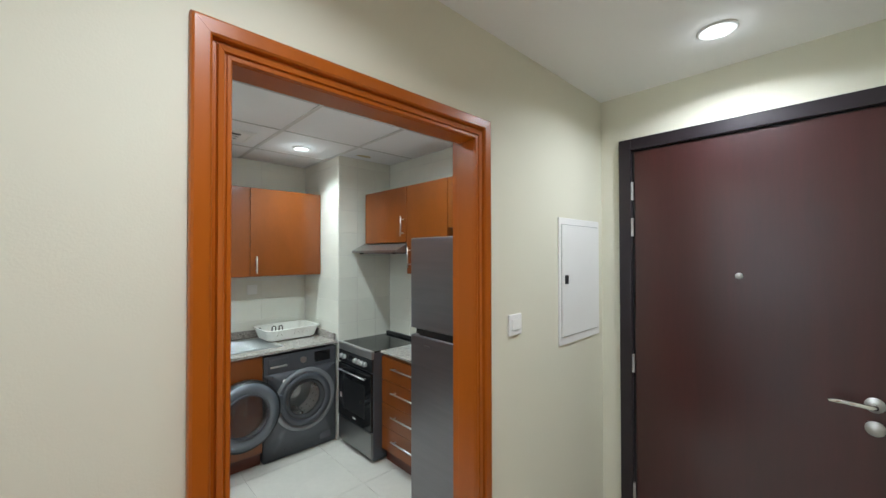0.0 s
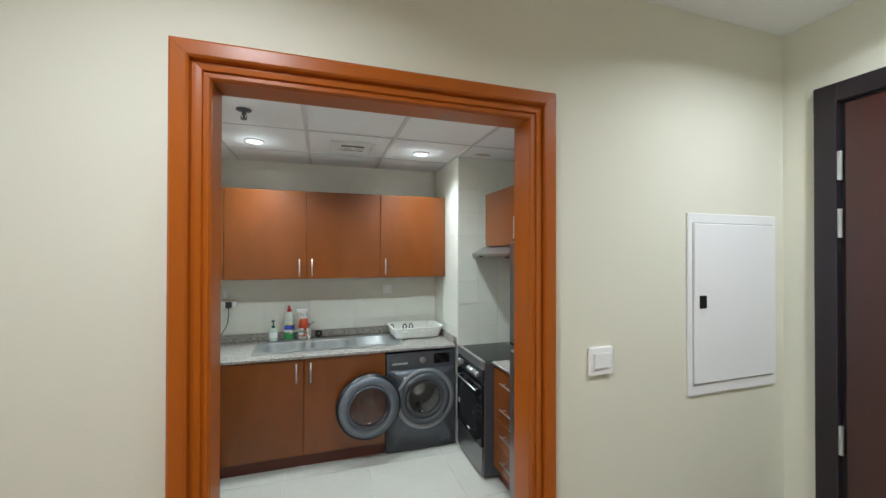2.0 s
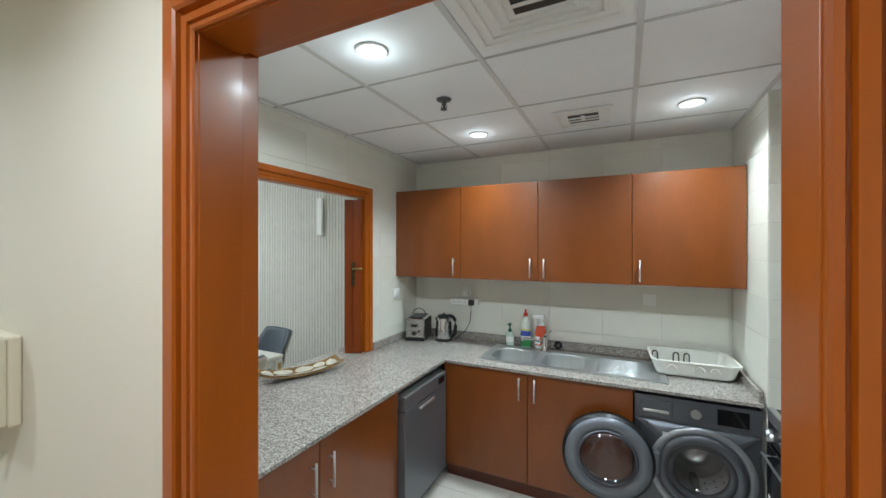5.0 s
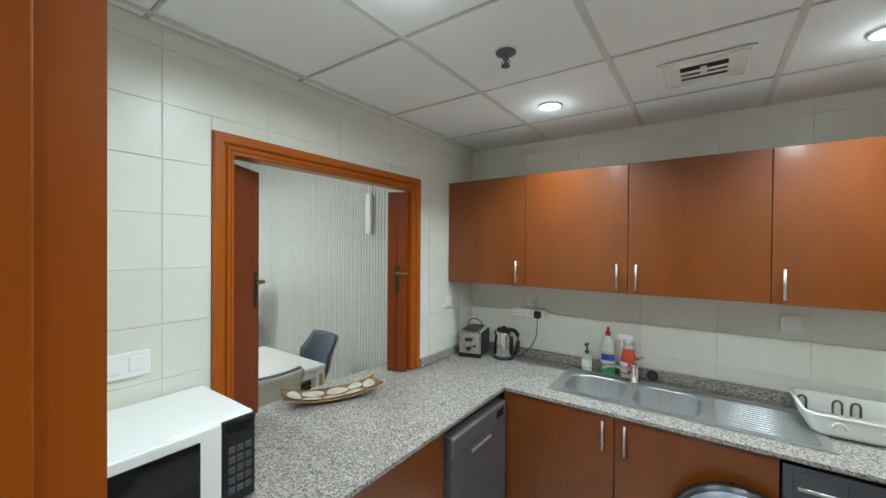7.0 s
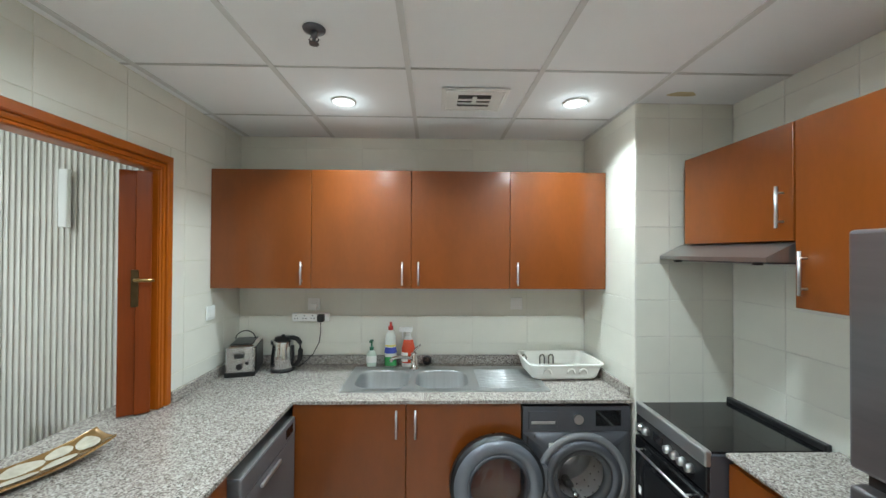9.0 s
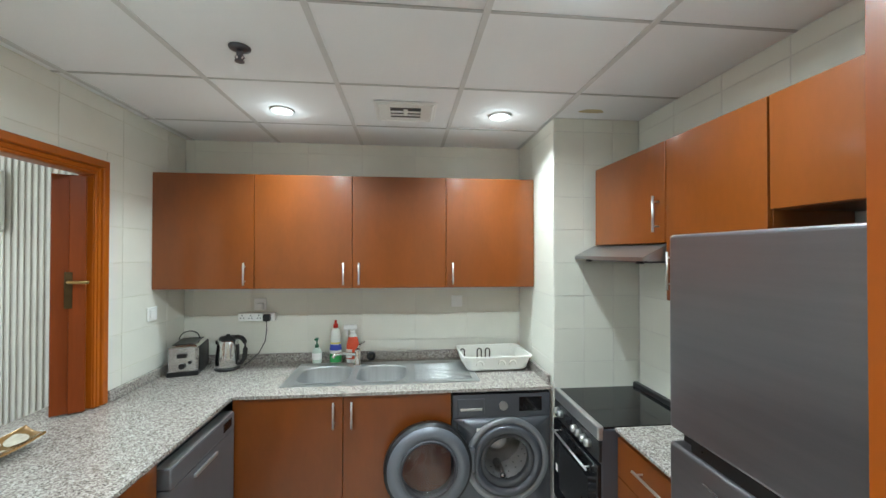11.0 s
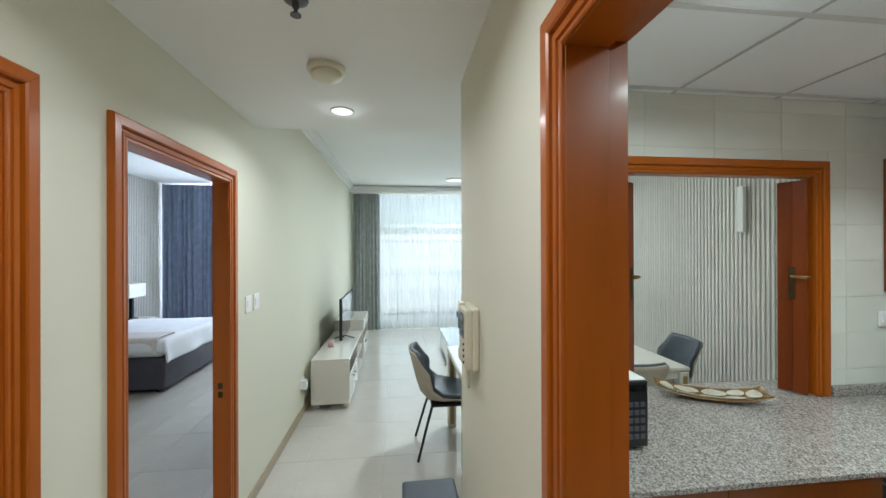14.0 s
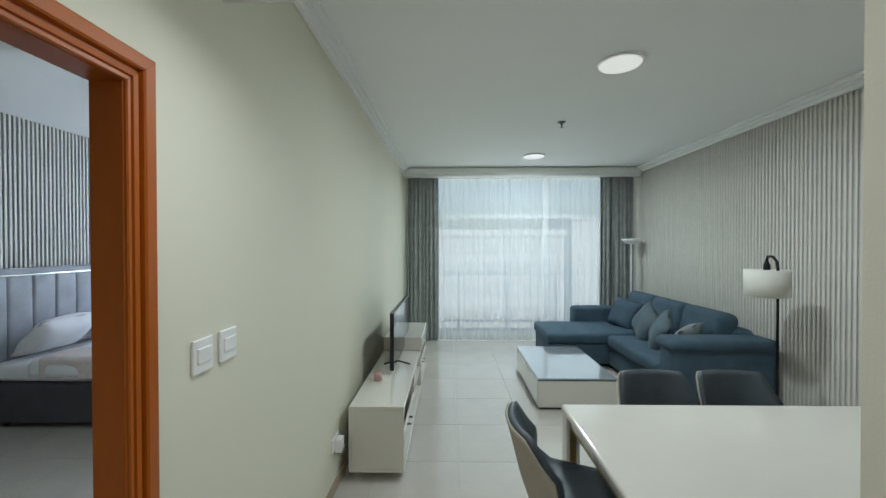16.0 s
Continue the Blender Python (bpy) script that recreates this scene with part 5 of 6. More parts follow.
cushion("far_arm", M_SOFA, t, (-6.64, -6.43, 2.35, 3.52, 0.04, 0.70), 0.07)
cushion("back", M_SOFA, t, (-6.44, -4.34, 3.32, 3.54, 0.05, 0.80), 0.07)
R3 = Matrix.Rotation(radians(-12), 3, "X")
for x0 in (-6.40, -5.73, -5.05):
    c = cushion("back_cushion", M_SOFA, t, (x0, x0 + 0.66, 3.10, 3.34, 0.46, 0.97), 0.085, "", R3, (x0, 3.2, 0.46))
    for bx in (0.17, 0.33, 0.49):
        disc("button", M_SOFA, c, (x0 + bx, 3.035, 0.76), (0, 1, 0.2), 0.014, 0.012, n=10)
for x in (-6.35, -5.6, -4.2):
    for y in (2.6, 3.4):
        disc("foot", M_BLACK, t, (x, y, 0.025), (0, 0, 1), 0.025, 0.05, n=10)
M_PILLOW = mat("pillow_velvet", (0.10, 0.14, 0.16), 0.85, var=0.12, scale=7, bump=0.12, bscale=250)
M_PILLOW2 = mat("pillow_grey", (0.22, 0.25, 0.26), 0.85, var=0.1, scale=7, bump=0.12, bscale=250)
def pillow(name, label, loc, size, rot, material, cat="cushion", group="sofa cushions"):
    """A stuffed square cushion, thick in the middle with pointed corners."""
    t = thing(name, label, cat, group)
    t.matrix_world = pose(*loc, *rot)
    bm = bmesh.new()
    N = 12
    for s in (1, -1):
        g = [[None] * (N + 1) for _ in range(N + 1)]
        for i in range(N + 1):
            for j in range(N + 1):
                u, v = i / N * 2 - 1, j / N * 2 - 1
                k = 1 - 0.07 * (1 - abs(u * v)) * max(abs(u), abs(v)) ** 4
                h = size[2] * 0.5 * (1 - u ** 4) ** 0.6 * (1 - v ** 4) ** 0.6 + 0.006 * math.sin(5 * u + 3 * v)
                g[i][j] = bm.verts.new((u * size[0] / 2 * k, v * size[1] / 2 * k, s * max(h, 0.004)))
        for i in range(N):
            for j in range(N):
                q = (g[i][j], g[i + 1][j], g[i + 1][j + 1], g[i][j + 1])
                bm.faces.new(q if s > 0 else q[::-1])
    bmesh.ops.remove_doubles(bm, verts=bm.verts, dist=0.009)
    part("cover", bm, material, t, "", True)
    return t
pillow("cushion", "square blue-grey velvet sofa cushion", (-6.05, 2.98, 0.66), (0.44, 0.44, 0.16), (68, 10, 25), M_SOFA)
pillow("cushion", "square blue-grey velvet sofa cushion", (-5.35, 2.93, 0.66), (0.44, 0.44, 0.16), (70, 35, -10), M_PILLOW)
pillow("cushion", "square blue-grey velvet sofa cushion", (-4.92, 2.88, 0.65), (0.44, 0.44, 0.16), (66, 25, -30), M_PILLOW)
pillow("cushion", "lighter grey sofa cushion against the arm", (-4.52, 2.90, 0.63), (0.46, 0.44, 0.15), (62, 8, -60), M_PILLOW2)

t = thing("coffee_table", "low white lacquered coffee table with glossy top", "coffee table")
pbox("body", M_LACQ, t, (-5.48, -4.27, 1.30, 2.09, 0.025, 0.292), 0.005, seg=2)
pbox("top", M_MIRTOP, t, (-5.484, -4.266, 1.296, 2.094, 0.303, 0.322), 0.004, "glossy glass top", seg=2)
pbox("shadow_gap", M_BLACKMETAL, t, (-5.475, -4.275, 1.305, 2.085, 0.292, 0.303), 0)
pbox("plinth", M_BLACKMETAL, t, (-5.46, -4.29, 1.32, 2.07, 0.0, 0.025), 0.002, "dark recessed plinth")
pbox("drawer_front", M_LACQ, t, (-5.0, -4.30, 1.295, 1.301, 0.05, 0.27), 0.002)

# dining table and chairs
t = thing("dining_table", "glossy cream lacquered dining table with square legs", "dining table")
tx0, tx1, ty0, ty1 = -2.65, -1.745, 1.05, 2.86
pbox("tabletop", M_LACQ, t, (tx0, tx1, ty0, ty1, 0.712, 0.75), 0.015, seg=4)
pbox("apron", M_LACQ, t, (tx0 + 0.03, tx1 - 0.03, ty0 + 0.03, ty1 - 0.03, 0.65, 0.712), 0.004)
for y in (ty0 + 0.0285, ty1 - 0.0285):
    pbox("gold_line", M_BRASS, t, (tx0 + 0.09, tx1 - 0.09, y - 0.002, y + 0.002, 0.652, 0.658), 0, "thin gold inlay")
for x in (tx0 + 0.045, tx1 - 0.045):
    for y in (ty0 + 0.045, ty1 - 0.045):
        l = pbox("leg", M_LACQ, t, (x - 0.04, x + 0.04, y - 0.04, y + 0.04, 0.0, 0.712), 0.012, seg=3)
        for sx in (-1, 1):
            pbox("gold_line", M_BRASS, l, (x + sx * 0.0395, x + sx * 0.041, y - 0.018, y + 0.018, 0.03, 0.68), 0)

def dining_chair():
    t = thing("dining_chair", "dark leather bucket dining chair with taupe back and black metal legs", "chair", "chairs round the dining table")
    P = [(0.23, 0.44), (0.21, 0.465), (0.1, 0.46), (-0.04, 0.445), (-0.15, 0.455), (-0.205, 0.51), (-0.235, 0.60), (-0.265, 0.72), (-0.29, 0.82), (-0.30, 0.85)]
    Wd = [0.19, 0.20, 0.22, 0.235, 0.24, 0.24, 0.235, 0.22, 0.205, 0.185]
    LZ = [0.0, 0.0, 0.02, 0.06, 0.11, 0.13, 0.09, 0.03, 0.0, 0.0]
    FY = [0.0, 0.0, 0.0, 0.0, 0.03, 0.07, 0.09, 0.07, 0.05, 0.04]
    def sheet(off, mat_, name, lab):
        bm = bmesh.new()
        rows = []
        K = 12
        for s in (0, 1):
            g = []
            for i, (y, z) in enumerate(P):
                y0, z0 = P[max(i - 1, 0)]
                y1, z1 = P[min(i + 1, len(P) - 1)]
                nn = Vector((0, z1 - z0, -(y1 - y0))).normalized()
                row = []
                for j in range(K + 1):
                    u = j / K * 2 - 1
                    d = off[s]
                    e = 1 + (0.02 if d < 0 else 0)
                    row.append(bm.verts.new((Wd[i] * u * e, y + FY[i] * u * u + nn.y * d, z + LZ[i] * u ** 4 + nn.z * d)))
                g.append(row)
            for a, b in zip(g, g[1:]):
                for j in range(K):
                    q = (a[j], b[j], b[j + 1], a[j + 1])
                    bm.faces.new(q if s else q[::-1])
            rows.append(g)
        a, b = rows
        m = len(P) - 1
        ea = [a[i][0] for i in range(m + 1)] + a[m][1:] + [a[i][K] for i in range(m - 1, -1, -1)] + a[0][1:K][::-1]
        eb = [b[i][0] for i in range(m + 1)] + b[m][1:] + [b[i][K] for i in range(m - 1, -1, -1)] + b[0][1:K][::-1]
        for p, q, r, s2 in zip(ea, ea[1:] + ea[:1], eb[1:] + eb[:1], eb):
            bm.faces.new((p, q, r, s2))
        bmesh.ops.recalc_face_normals(bm, faces=bm.faces)
        return part(name, bm, mat_, t, lab, True)
    sheet((0.0, 0.03), M_LEATHER, "seat_shell", "dark blue-grey leather inside")
    sheet((-0.012, -0.001), M_TAUPE, "back_shell", "taupe upholstered outside")
    pbox("seat_frame", M_BLACKMETAL, t, (-0.16, 0.16, -0.13, 0.16, 0.40, 0.428), 0.004)
    for sx in (-1, 1):
        for y0, y1 in ((0.15, 0.22), (-0.12, -0.24)):
            part("leg", tube(((sx * 0.15, y0, 0.415), (sx * 0.17, y0 * 0.7 + y1 * 0.3, 0.3), (sx * 0.21, y1, 0.0)), 0.011, 8), M_BLACKMETAL, t, "thin black metal leg", True)
    return t
chair = dining_chair()
chair.matrix_world = pose(-2.24, 0.985, 0, 0, 0, 0)
for x, y, rz in ((-2.66, 1.70, -90), (-2.66, 2.20, -90), (-1.80, 1.66, 92), (-1.80, 2.32, 88), (-2.28, 3.0, 174)):
    copy_thing(chair, pose(x, y, 0, 0, 0, rz))

# television and its unit
t = thing("tv_unit", "long white lacquered TV unit with open shelf and raised end", "TV unit")
M_TVU = M_LACQ
x0, x1, y0, y1 = -5.5, -3.10, -0.31, 0.085
pbox("top", M_TVU, t, (x0, x1, y0, y1, 0.505, 0.53), 0.003)
pbox("bottom", M_TVU, t, (x0, x1, y0, y1, 0.06, 0.085), 0.003)
pbox("back", M_TVU, t, (x0, x1, y0, y0 + 0.02, 0.085, 0.505), 0)
for x in (x0, -4.72, -3.9, x1 - 0.022):
    pbox("upright", M_TVU, t, (x, x + 0.022, y0 + 0.02, y1 - 0.002, 0.085, 0.505), 0.002)
pbox("shelf", M_TVU, t, (-4.698, -3.9, y0 + 0.02, y1 - 0.01, 0.29, 0.305), 0.001)
for a, b in ((-5.478, -4.72), (-3.878, -3.122)):
    d = pbox("drawer_front", M_TVU, t, (a + 0.002, b - 0.002, y1 - 0.02, y1 - 0.003, 0.09, 0.33), 0.002)
    for k in (-0.02, 0.02):
        disc("knob", M_BLACKMETAL, d, ((a + b) / 2 + k * 3, y1 + 0.004, 0.25), (0, 1, 0), 0.008, 0.016, n=10)
pbox("raised_box", M_TVU, t, (-5.3, -4.52, y0, y1 + 0.02, 0.53, 0.675), 0.004)
for x in (x0 + 0.06, x1 - 0.06):
    for y in (y0 + 0.05, y1 - 0.04):
        bm = bmesh.new()
        cyl(bm, (x - 0.012, y, 0.025), (x + 0.012, y, 0.025), 0.025, n=14)
        box(bm, x - 0.015, x + 0.015, y - 0.006, y + 0.02, 0.025, 0.06)
        part("castor", bm, M_CHROME, t, "small castor")
t = thing("television", "flat black-framed television on two feet", "television")
pbox("panel", M_BLACK, t, (-4.98, -3.75, -0.12, -0.085, 0.565, 1.075), 0.004, seg=2)
pbox("screen", M_BLACKGLASS, t, (-4.97, -3.76, -0.0855, -0.0835, 0.578, 1.068), 0)
for x in (-4.7, -4.03):
    part("foot", tube(((x, -0.22, 0.538), (x, -0.1, 0.575), (x, 0.03, 0.538)), 0.008, 8), M_BLACK, t, "black angled foot", True)
t = thing("candle_jar", "small pink candle in a glass jar", "candle", loc=(-3.62, -0.20, 0.531))
part("jar", lathe(((0.032, 0), (0.035, 0.006), (0.035, 0.07), (0.032, 0.07)), 20), mat("pink_wax_glass", (0.55, 0.34, 0.32), 0.2), t, "", True)
t = thing("wall_socket", "white wall socket with black plug and adaptor beside the TV unit", "socket", loc=(-3.0, WS, 0.33))
pbox("plate", M_PLASTIC, t, (-0.075, 0.075, 0.0, 0.01, -0.045, 0.045), 0.003, seg=2)
pbox("adaptor", M_PLASTIC, t, (-0.04, 0.03, 0.01, 0.055, -0.06, 0.03), 0.006, seg=2)
pbox("plug", M_BLACK, t, (-0.09, -0.035, 0.012, 0.06, -0.045, 0.0), 0.008, seg=2)

# lamps
t = thing("floor_lamp", "black floor lamp with hanging white drum shade", "floor lamp", loc=(-3.62, 3.12, 0))
part("base", lathe(((0.14, 0), (0.14, 0.018), (0.02, 0.03)), 32), M_BLACKMETAL, t, "", True)
part("pole", tube(((0, 0, 0.02), (0, 0, 0.8), (0, 0, 1.47), (-0.01, 0, 1.53), (-0.05, 0, 1.57), (-0.1, 0, 1.57), (-0.11, 0, 1.53)), 0.011, 10), M_BLACKMETAL, t, "", True)
part("socket", lathe(((0.02, 1.43), (0.025, 1.44), (0.025, 1.5), (0.012, 1.53)), 16, (-0.11, 0, 0)), M_BLACKMETAL, t, "", True)
part("shade", lathe(((0.155, 1.23), (0.16, 1.232), (0.16, 1.452), (0.155, 1.454)), 36, (-0.11, 0, 0)), M_SHADE, t, "white drum shade", True)
t = thing("torchiere_lamp", "thin white uplighter floor lamp beside the curtain", "floor lamp", loc=(-6.72, 3.40, 0))
part("base", lathe(((0.12, 0), (0.12, 0.015), (0.015, 0.03)), 28), M_PLASTIC, t, "", True)
part("pole", tube(((0, 0, 0.02), (0, 0, 1.68)), 0.01, 10), M_PLASTIC, t, "", True)
part("bowl", lathe(((0.015, 1.68), (0.07, 1.69), (0.13, 1.73), (0.15, 1.77), (0.145, 1.772), (0.12, 1.735), (0.02, 1.70)), 32), M_PLASTIC, t, "", True)

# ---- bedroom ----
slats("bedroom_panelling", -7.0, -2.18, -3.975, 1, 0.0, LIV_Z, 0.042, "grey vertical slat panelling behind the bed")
t = thing("bed", "unmade double bed with dark velvet base and tufted headboard", "bed")
bx0, bx1, by0, by1 = -5.32, -3.80, -3.84, -2.12
cushion("base", M_BEDBASE, t, (bx0, bx1, by0, by1, 0.05, 0.42), 0.025)
cushion("mattress", M_LINEN, t, (bx0 + 0.02, bx1 - 0.02, by0, by1 - 0.03, 0.42, 0.58), 0.05, "white mattress")
for i in range(7):
    x = bx0 - 0.02 + i * (bx1 - bx0 + 0.04) / 7
    cushion("headboard_channel", M_HEADB, t, (x, x + (bx1 - bx0 + 0.04) / 7, -3.935, -3.84, 0.3, 1.38), 0.03, "grey velvet channel")
pbox("headboard_rail", M_HEADB, t, (bx0 - 0.05, bx1 + 0.05, -3.938, -3.85, 1.385, 1.45), 0.012, seg=3)
pbox("headboard_trim", M_CHROME, t, (bx0 - 0.02, bx1 + 0.02, -3.85, -3.842, 1.375, 1.388), 0.002)
for x in (bx0 - 0.05, bx1 + 0.022):
    pbox("headboard_side", M_HEADB, t, (x, x + 0.028, -3.938, -3.85, 0.0, 1.385), 0.01, seg=2)
for x in (bx0 + 0.1, bx1 - 0.1):
    for y in (by0 + 0.1, by1 - 0.1):
        disc("foot", M_BLACK, t, (x, y, 0.025), (0, 0, 1), 0.03, 0.05, n=12)
def drape(name, label, x0, x1, y0, y1, z, hang_x, hang_y, material, seed, thick=0.03, cat="duvet"):
    """A soft cover lying on the mattress and hanging over its east and north edges."""
    t = thing(name, label, cat, loc=(0, 0, z))
    bm = bmesh.new()
    N = 46
    g = []
    X1, Y1 = bx1 - 0.01, by1 - 0.02
    for i in range(N + 1):
        row = []
        for j in range(N + 1):
            x, y = x0 + (x1 - x0) * i / N, y0 + (y1 - y0) * j / N
            ox, oy = max(0, x - X1), max(0, y - Y1)
            w = 0.010 * noise.noise((x * 3.1, y * 3.1, seed)) + 0.02 * noise.noise((x * 1.3, y * 1.3, seed + 5))
            drop = max(min(ox, hang_x), min(oy, hang_y)) if (ox or oy) else 0
            zz = w + thick - max(ox, oy) * 0.96
            px = min(x, X1) + (0.02 + 0.035 * math.sin(9 * y + seed) * min(ox, 0.3) * 3 + 0.06 * ox if ox else 0)
            py = min(y, Y1) + (0.02 + 0.035 * math.sin(9 * x + seed) * min(oy, 0.3) * 3 + 0.06 * oy if oy else 0)
            row.append(bm.verts.new((px, py, zz)))
        g.append(row)
    for a, b in zip(g, g[1:]):
        for j in range(N):
            bm.faces.new((a[j], b[j], b[j + 1], a[j + 1]))
    ob = part("cover", bm, material, t, "", True)
    m = ob.modifiers.new("thickness", "SOLIDIFY")
    m.thickness, m.offset = 0.02, 1
    return t
drape("duvet", "rumpled white duvet spread over the bed", bx0 + 0.02, bx1 + 0.12, by0 + 0.45, by1 + 0.24, 0.585, 0.3, 0.3, M_LINEN, 3)
drape("quilt", "pale pink quilted bedspread hanging over the bed end", bx1 - 0.32, bx1 + 0.17, by0 + 0.55, by1 - 0.06, 0.617, 0.4, 0.4, M_QUILT, 8, cat="quilt")
for x in (-4.9, -4.25):
    pillow("pillow", "white bed pillow leaning on the headboard", (x, -3.60, 0.79), (0.66, 0.42, 0.2), (48, 0, 4), M_LINEN, "pillow", "bed pillows")
t = thing("nightstand", "white bedside table beside the bed", "nightstand")
pbox("body", M_LACQ, t, (-5.98, -5.45, -3.93, -3.5, 0.04, 0.535), 0.004)
pbox("top", M_LACQ, t, (-5.99, -5.44, -3.935, -3.49, 0.535, 0.555), 0.003)
for z in (0.07, 0.30):
    d = pbox("drawer", M_LACQ, t, (-5.97, -5.46, -3.5, -3.482, z, z + 0.22), 0.003)
    disc("knob", M_CHROME, d, (-5.715, -3.475, z + 0.12), (0, 1, 0), 0.012, 0.02, n=12)
for x in (-5.93, -5.5):
    for y in (-3.88, -3.55):
        disc("foot", M_BLACK, t, (x, y, 0.02), (0, 0, 1), 0.02, 0.04, n=10)
t = thing("table_lamp", "bedside lamp with white box shade and black stem", "table lamp", loc=(-5.74, -3.72, 0.556))
pbox("base", M_BLACKMETAL, t, (-0.06, 0.06, -0.06, 0.06, 0, 0.02), 0.004)
pbox("stem", M_BLACKMETAL, t, (-0.025, 0.025, -0.025, 0.025, 0.02, 0.36), 0.003)
pbox("shade", M_SHADE, t, (-0.2, 0.2, -0.1, 0.1, 0.36, 0.58), 0.006, "white rectangular shade")
cloth(-3.93, -2.75, -6.92, 0.015, LIV_Z - 0.03, 13, 0.04, 5, "curtain", M_BCURT, "floor-length blue-grey bedroom curtain", "curtain")
cloth(-2.8, -0.55, -7.0, 0.012, LIV_Z - 0.03, 26, 0.02, 6, "sheer_curtain", M_SHEER, "white sheer curtain over the bedroom window", "sheer curtain")

# ---- outside ----
bm = bmesh.new(); box(bm, -4000, -7.6, -4000, 4000, -36.5, -36)
tagged(link("ground", bm, M_SAND), "sandy ground far below the window", "ground", kind="structure")
def tower(x, y, w, d, base, top, storeys, bays, label):
    t = thing("apartment_building", label, "building", "buildings outside")
    t.location = (x, y, base)
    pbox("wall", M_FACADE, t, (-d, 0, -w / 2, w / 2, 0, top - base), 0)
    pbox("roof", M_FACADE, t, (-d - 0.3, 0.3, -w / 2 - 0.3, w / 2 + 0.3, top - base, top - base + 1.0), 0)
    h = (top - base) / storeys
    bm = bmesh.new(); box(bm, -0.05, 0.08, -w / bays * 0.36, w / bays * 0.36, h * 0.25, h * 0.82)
    me = bpy.data.meshes.new("window"); bm.to_mesh(me); bm.free(); me.materials.append(M_HAZYGLASS)
    for s in range(storeys):
        for b in range(bays):
            o = new("window", me)
            o.parent = t
            o.location = (0, -w / 2 + (b + 0.5) * w / bays, s * h)
tower(-62, 2, 34, 18, -36, 3.2, 11, 10, "blue-grey apartment building with haze in its window colour, seen through the sheer curtain")
tower(-95, 46, 30, 20, -36, 8, 12, 8, "blue-grey apartment tower with haze in its window colour, seen through the sheer curtain")
tower(-85, -32, 26, 20, -36, 16, 14, 7, "blue-grey apartment tower with haze in its window colour, seen through the sheer curtain")
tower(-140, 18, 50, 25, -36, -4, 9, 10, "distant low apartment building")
t = thing("balcony_railing", "thin metal balcony railing outside the window", "railing")
for z in (0.15, 1.08):
    pbox("rail", M_STEEL, t, (-7.95, -7.91, -0.4, 3.5, z, z + 0.04), 0.004)
for i in range(5):
    pbox("post", M_STEEL, t, (-7.95, -7.91, -0.4 + i * 0.96, -0.36 + i * 0.96, -0.1, 1.08), 0.004)
bm = bmesh.new(); box(bm, -8.1, -7.4, -4.2, 3.9, -0.25, -0.02)
tagged(link("balcony_slab", bm, M_FACADE), "narrow balcony slab outside the window", "balcony", kind="structure")
# ---- tiles ----
def tile_mesh(w, h, d, material, bev=0.0015):
    bm = bmesh.new(); box(bm, -w / 2, w / 2, -h / 2, h / 2, 0, d, bev)
    me = bpy.data.meshes.new("tile"); bm.to_mesh(me); bm.free(); me.materials.append(material)
    return me
def vary(m, amount):
    """A slight shift of tone from piece to piece."""
    n, k = m.node_tree.nodes, m.node_tree.links
    b = n["Principled BSDF"]
    src = b.inputs["Base Color"].links[0].from_socket
    oi, mr, mx = n.new("ShaderNodeObjectInfo"), n.new("ShaderNodeMapRange"), n.new("ShaderNodeMixRGB")
    mr.inputs[3].default_value, mr.inputs[4].default_value = 1 - amount, 1.0
    k.new(oi.outputs["Random"], mr.inputs[0])
    mx.blend_type, mx.inputs[0].default_value = "MULTIPLY", 1
    k.new(src, mx.inputs[1]); k.new(mr.outputs[0], mx.inputs[2])
    k.new(mx.outputs[0], b.inputs["Base Color"])
vary(M_KTILE, 0.05)
vary(M_FLOOR, 0.05)
TP = 0.2
cache = {}
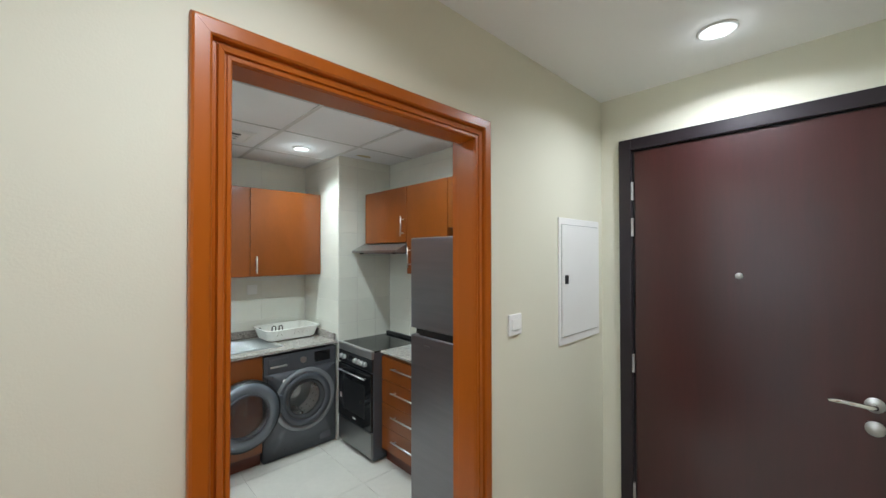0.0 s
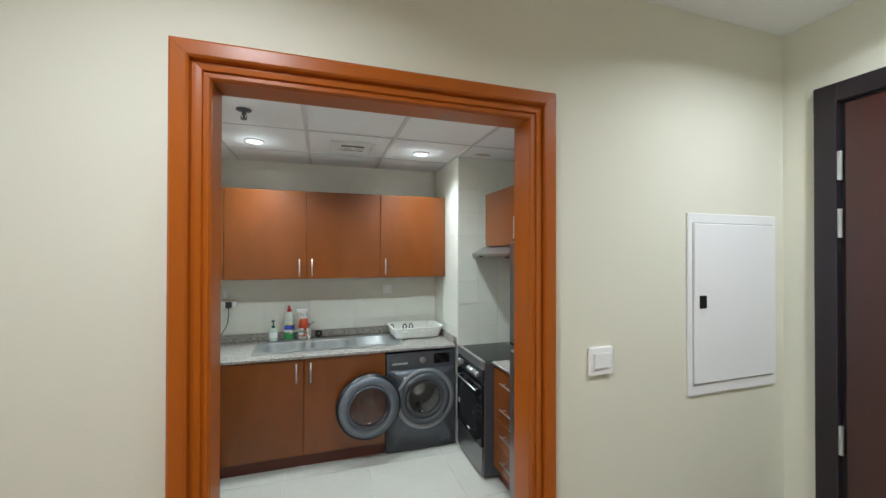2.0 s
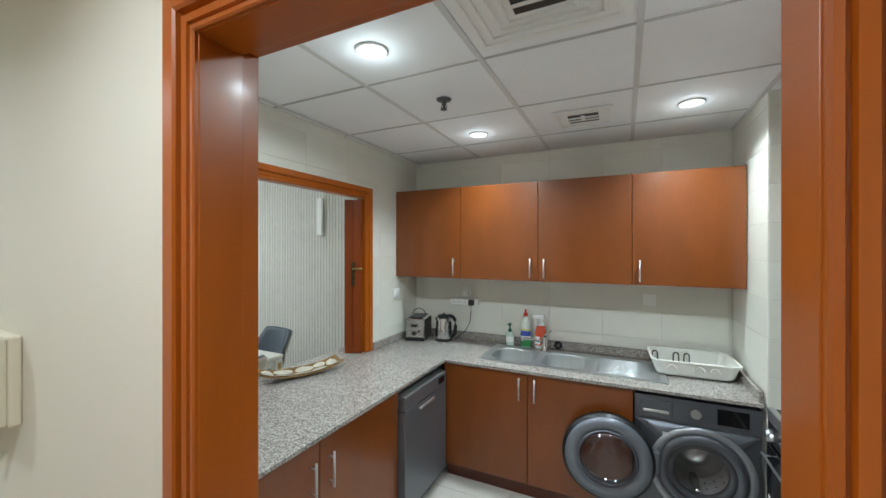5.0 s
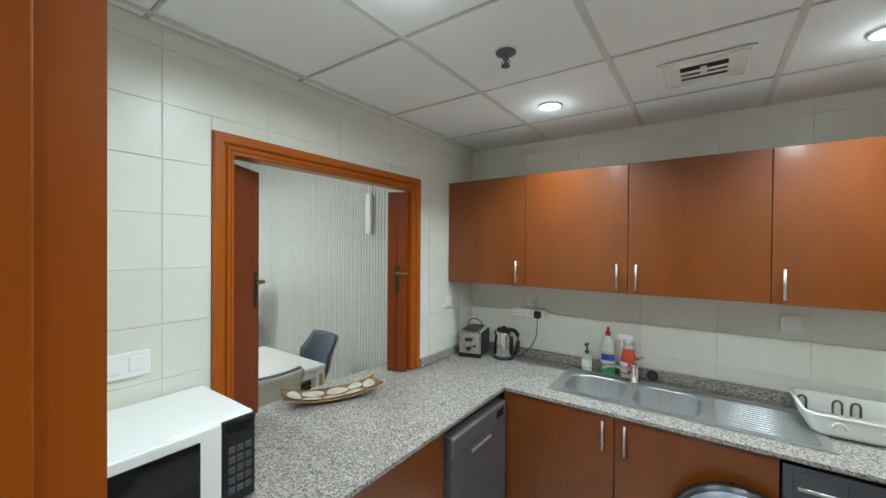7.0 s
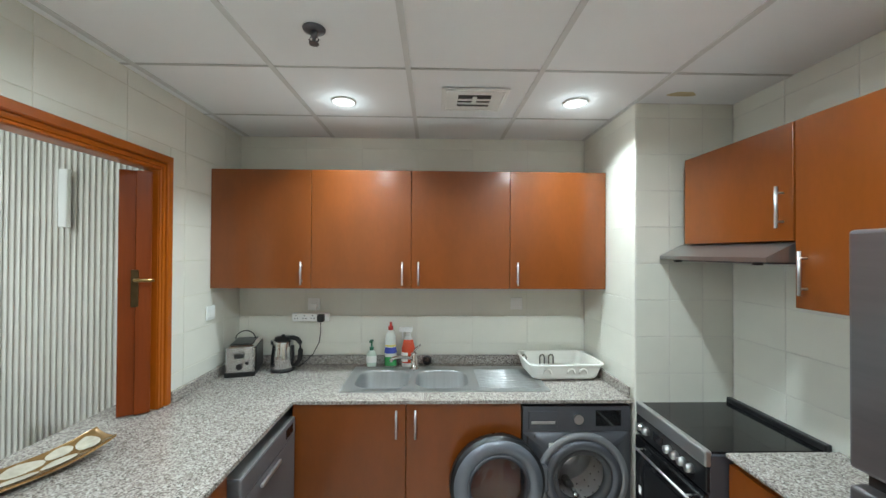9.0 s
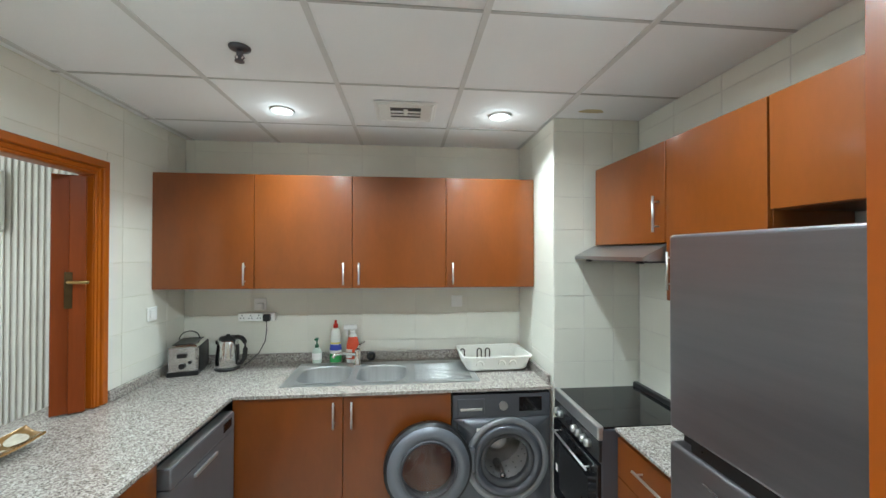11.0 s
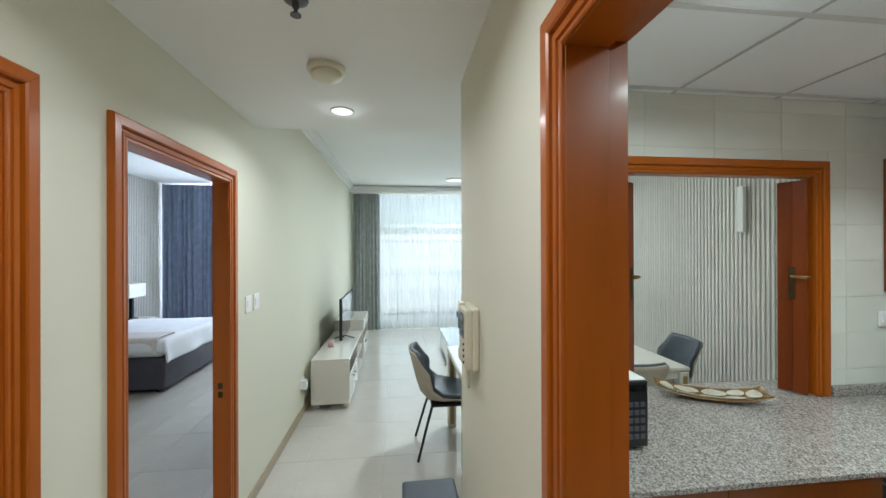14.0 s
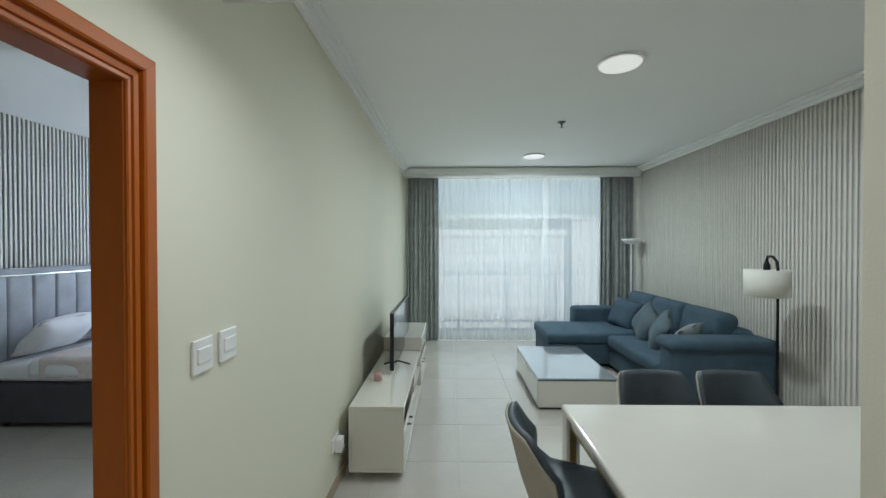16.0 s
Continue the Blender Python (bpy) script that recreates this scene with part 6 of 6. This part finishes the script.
def tiles(parent, axis, face, out, u0, u1, v0, v1, holes=(), uo=0.0, vo=0.0, pu=TP, pv=TP, gap=0.002, d=0.003, material=None):
    """Tiles on a plane: axis x or y for walls that run that way, z for floors."""
    i0, i1 = math.floor((u0 - uo) / pu), math.ceil((u1 - uo) / pu)
    j0, j1 = math.floor((v0 - vo) / pv), math.ceil((v1 - vo) / pv)
    for i in range(i0, i1):
        for j in range(j0, j1):
            a0, a1, b0, b1 = max(uo + i * pu, u0), min(uo + (i + 1) * pu, u1), max(vo + j * pv, v0), min(vo + (j + 1) * pv, v1)
            pieces = [(a0, a1, b0, b1)]
            for h0, h1, k0, k1 in holes:
                nxt = []
                for (c0, c1, e0, e1) in pieces:
                    if c1 <= h0 or c0 >= h1 or e1 <= k0 or e0 >= k1:
                        nxt.append((c0, c1, e0, e1)); continue
                    if c0 < h0: nxt.append((c0, h0, e0, e1))
                    if c1 > h1: nxt.append((h1, c1, e0, e1))
                    m0, m1 = max(c0, h0), min(c1, h1)
                    if e0 < k0: nxt.append((m0, m1, e0, k0))
                    if e1 > k1: nxt.append((m0, m1, k1, e1))
                pieces = nxt
            for c0, c1, e0, e1 in pieces:
                w, h = c1 - c0 - gap, e1 - e0 - gap
                if w < 0.012 or h < 0.012:
                    continue
                key = (round(w, 3), round(h, 3), d, material.name)
                if key not in cache:
                    cache[key] = tile_mesh(w, h, d, material)
                o = new("tile", cache[key])
                o.parent = parent
                cu, cv = (c0 + c1) / 2, (e0 + e1) / 2
                if axis == "z":
                    o.matrix_basis = pose(cu, cv, face)
                elif axis == "x":
                    o.matrix_basis = pose(cu, face, cv, 90 if out < 0 else -90, 0, 0)
                else:
                    o.matrix_basis = Matrix.Translation((face, cu, cv)) @ Matrix(((0, 0, out, 0), (1, 0, 0, 0), (0, 1, 0, 0), (0, 0, 0, 1)))
O = bpy.data.objects
ZB, ZT = 0.864, KIT_Z
cas = (PO[0] - 0.086, PO[1] + 0.086, 0, PO[2] + 0.086)
tiles(O["wall_kitchen_west"], "y", KX0, 1, KY0 + 0.002, KY1, ZB, ZT, [cas], uo=1.46, vo=0.006, pu=0.4, material=M_KTILE)
tiles(O["wall_kitchen_north"], "x", KY1, -1, KX0 + 0.007, 1.615, ZB + 0.06, 1.43, [], uo=0.0, vo=0.006, pu=0.4, material=M_KTILE)
tiles(O["wall_kitchen_north"], "x", KY1, -1, KX0 + 0.007, 1.615, 2.176, ZT, [], uo=0.0, vo=0.006, pu=0.4, material=M_KTILE)
tiles(O["duct_column"], "x", 2.967, -1, 1.622, KX1 - 0.007, 0.02, ZT, [], uo=1.622, vo=0.006, pu=0.187, gap=0.004, material=M_KTILE)
tiles(O["duct_column"], "y", 1.622, -1, 2.967, KY1 - 0.007, ZB, ZT, [], uo=2.967, vo=0.006, pu=0.4, material=M_KTILE)
tiles(O["wall_kitchen_east"], "y", KX1, -1, 1.05, 2.96, 0.8, ZT, [(1.2, 2.955, 1.80, 2.158)], uo=2.967, vo=0.006, pu=0.31, gap=0.004, material=M_KTILE)
tiles(O["wall_north"], "x", KY0, 1, KX0 + 0.007, KX1, ZB, ZT, [(KO[0] - 0.09, KO[1] + 0.09, 0, KO[2] + 0.09)], uo=0.0, vo=0.006, pu=0.415, pv=0.415, material=M_KTILE)
FL = O["floor"]
for u0, u1, v0, v1 in ((-0.94, ENT, WS, WN), (KO[0] - 0.02, KO[1] + 0.02, WN, KY0), (KX0, KX1, KY0, KY1), (-7.04, -0.94, WS, SLY), (BO[0] - 0.02, BO[1] + 0.02, WS - 0.075, WS), (-7.04, 0.1, -1.68, WS - 0.075), (-7.04, -2.16, -3.95, -1.68)):
    tiles(FL, "z", -0.0075, 1, u0, u1, v0, v1, [], uo=0.25, vo=0.47, pu=0.6, pv=0.6, gap=0.0025, d=0.0075, material=M_FLOOR)
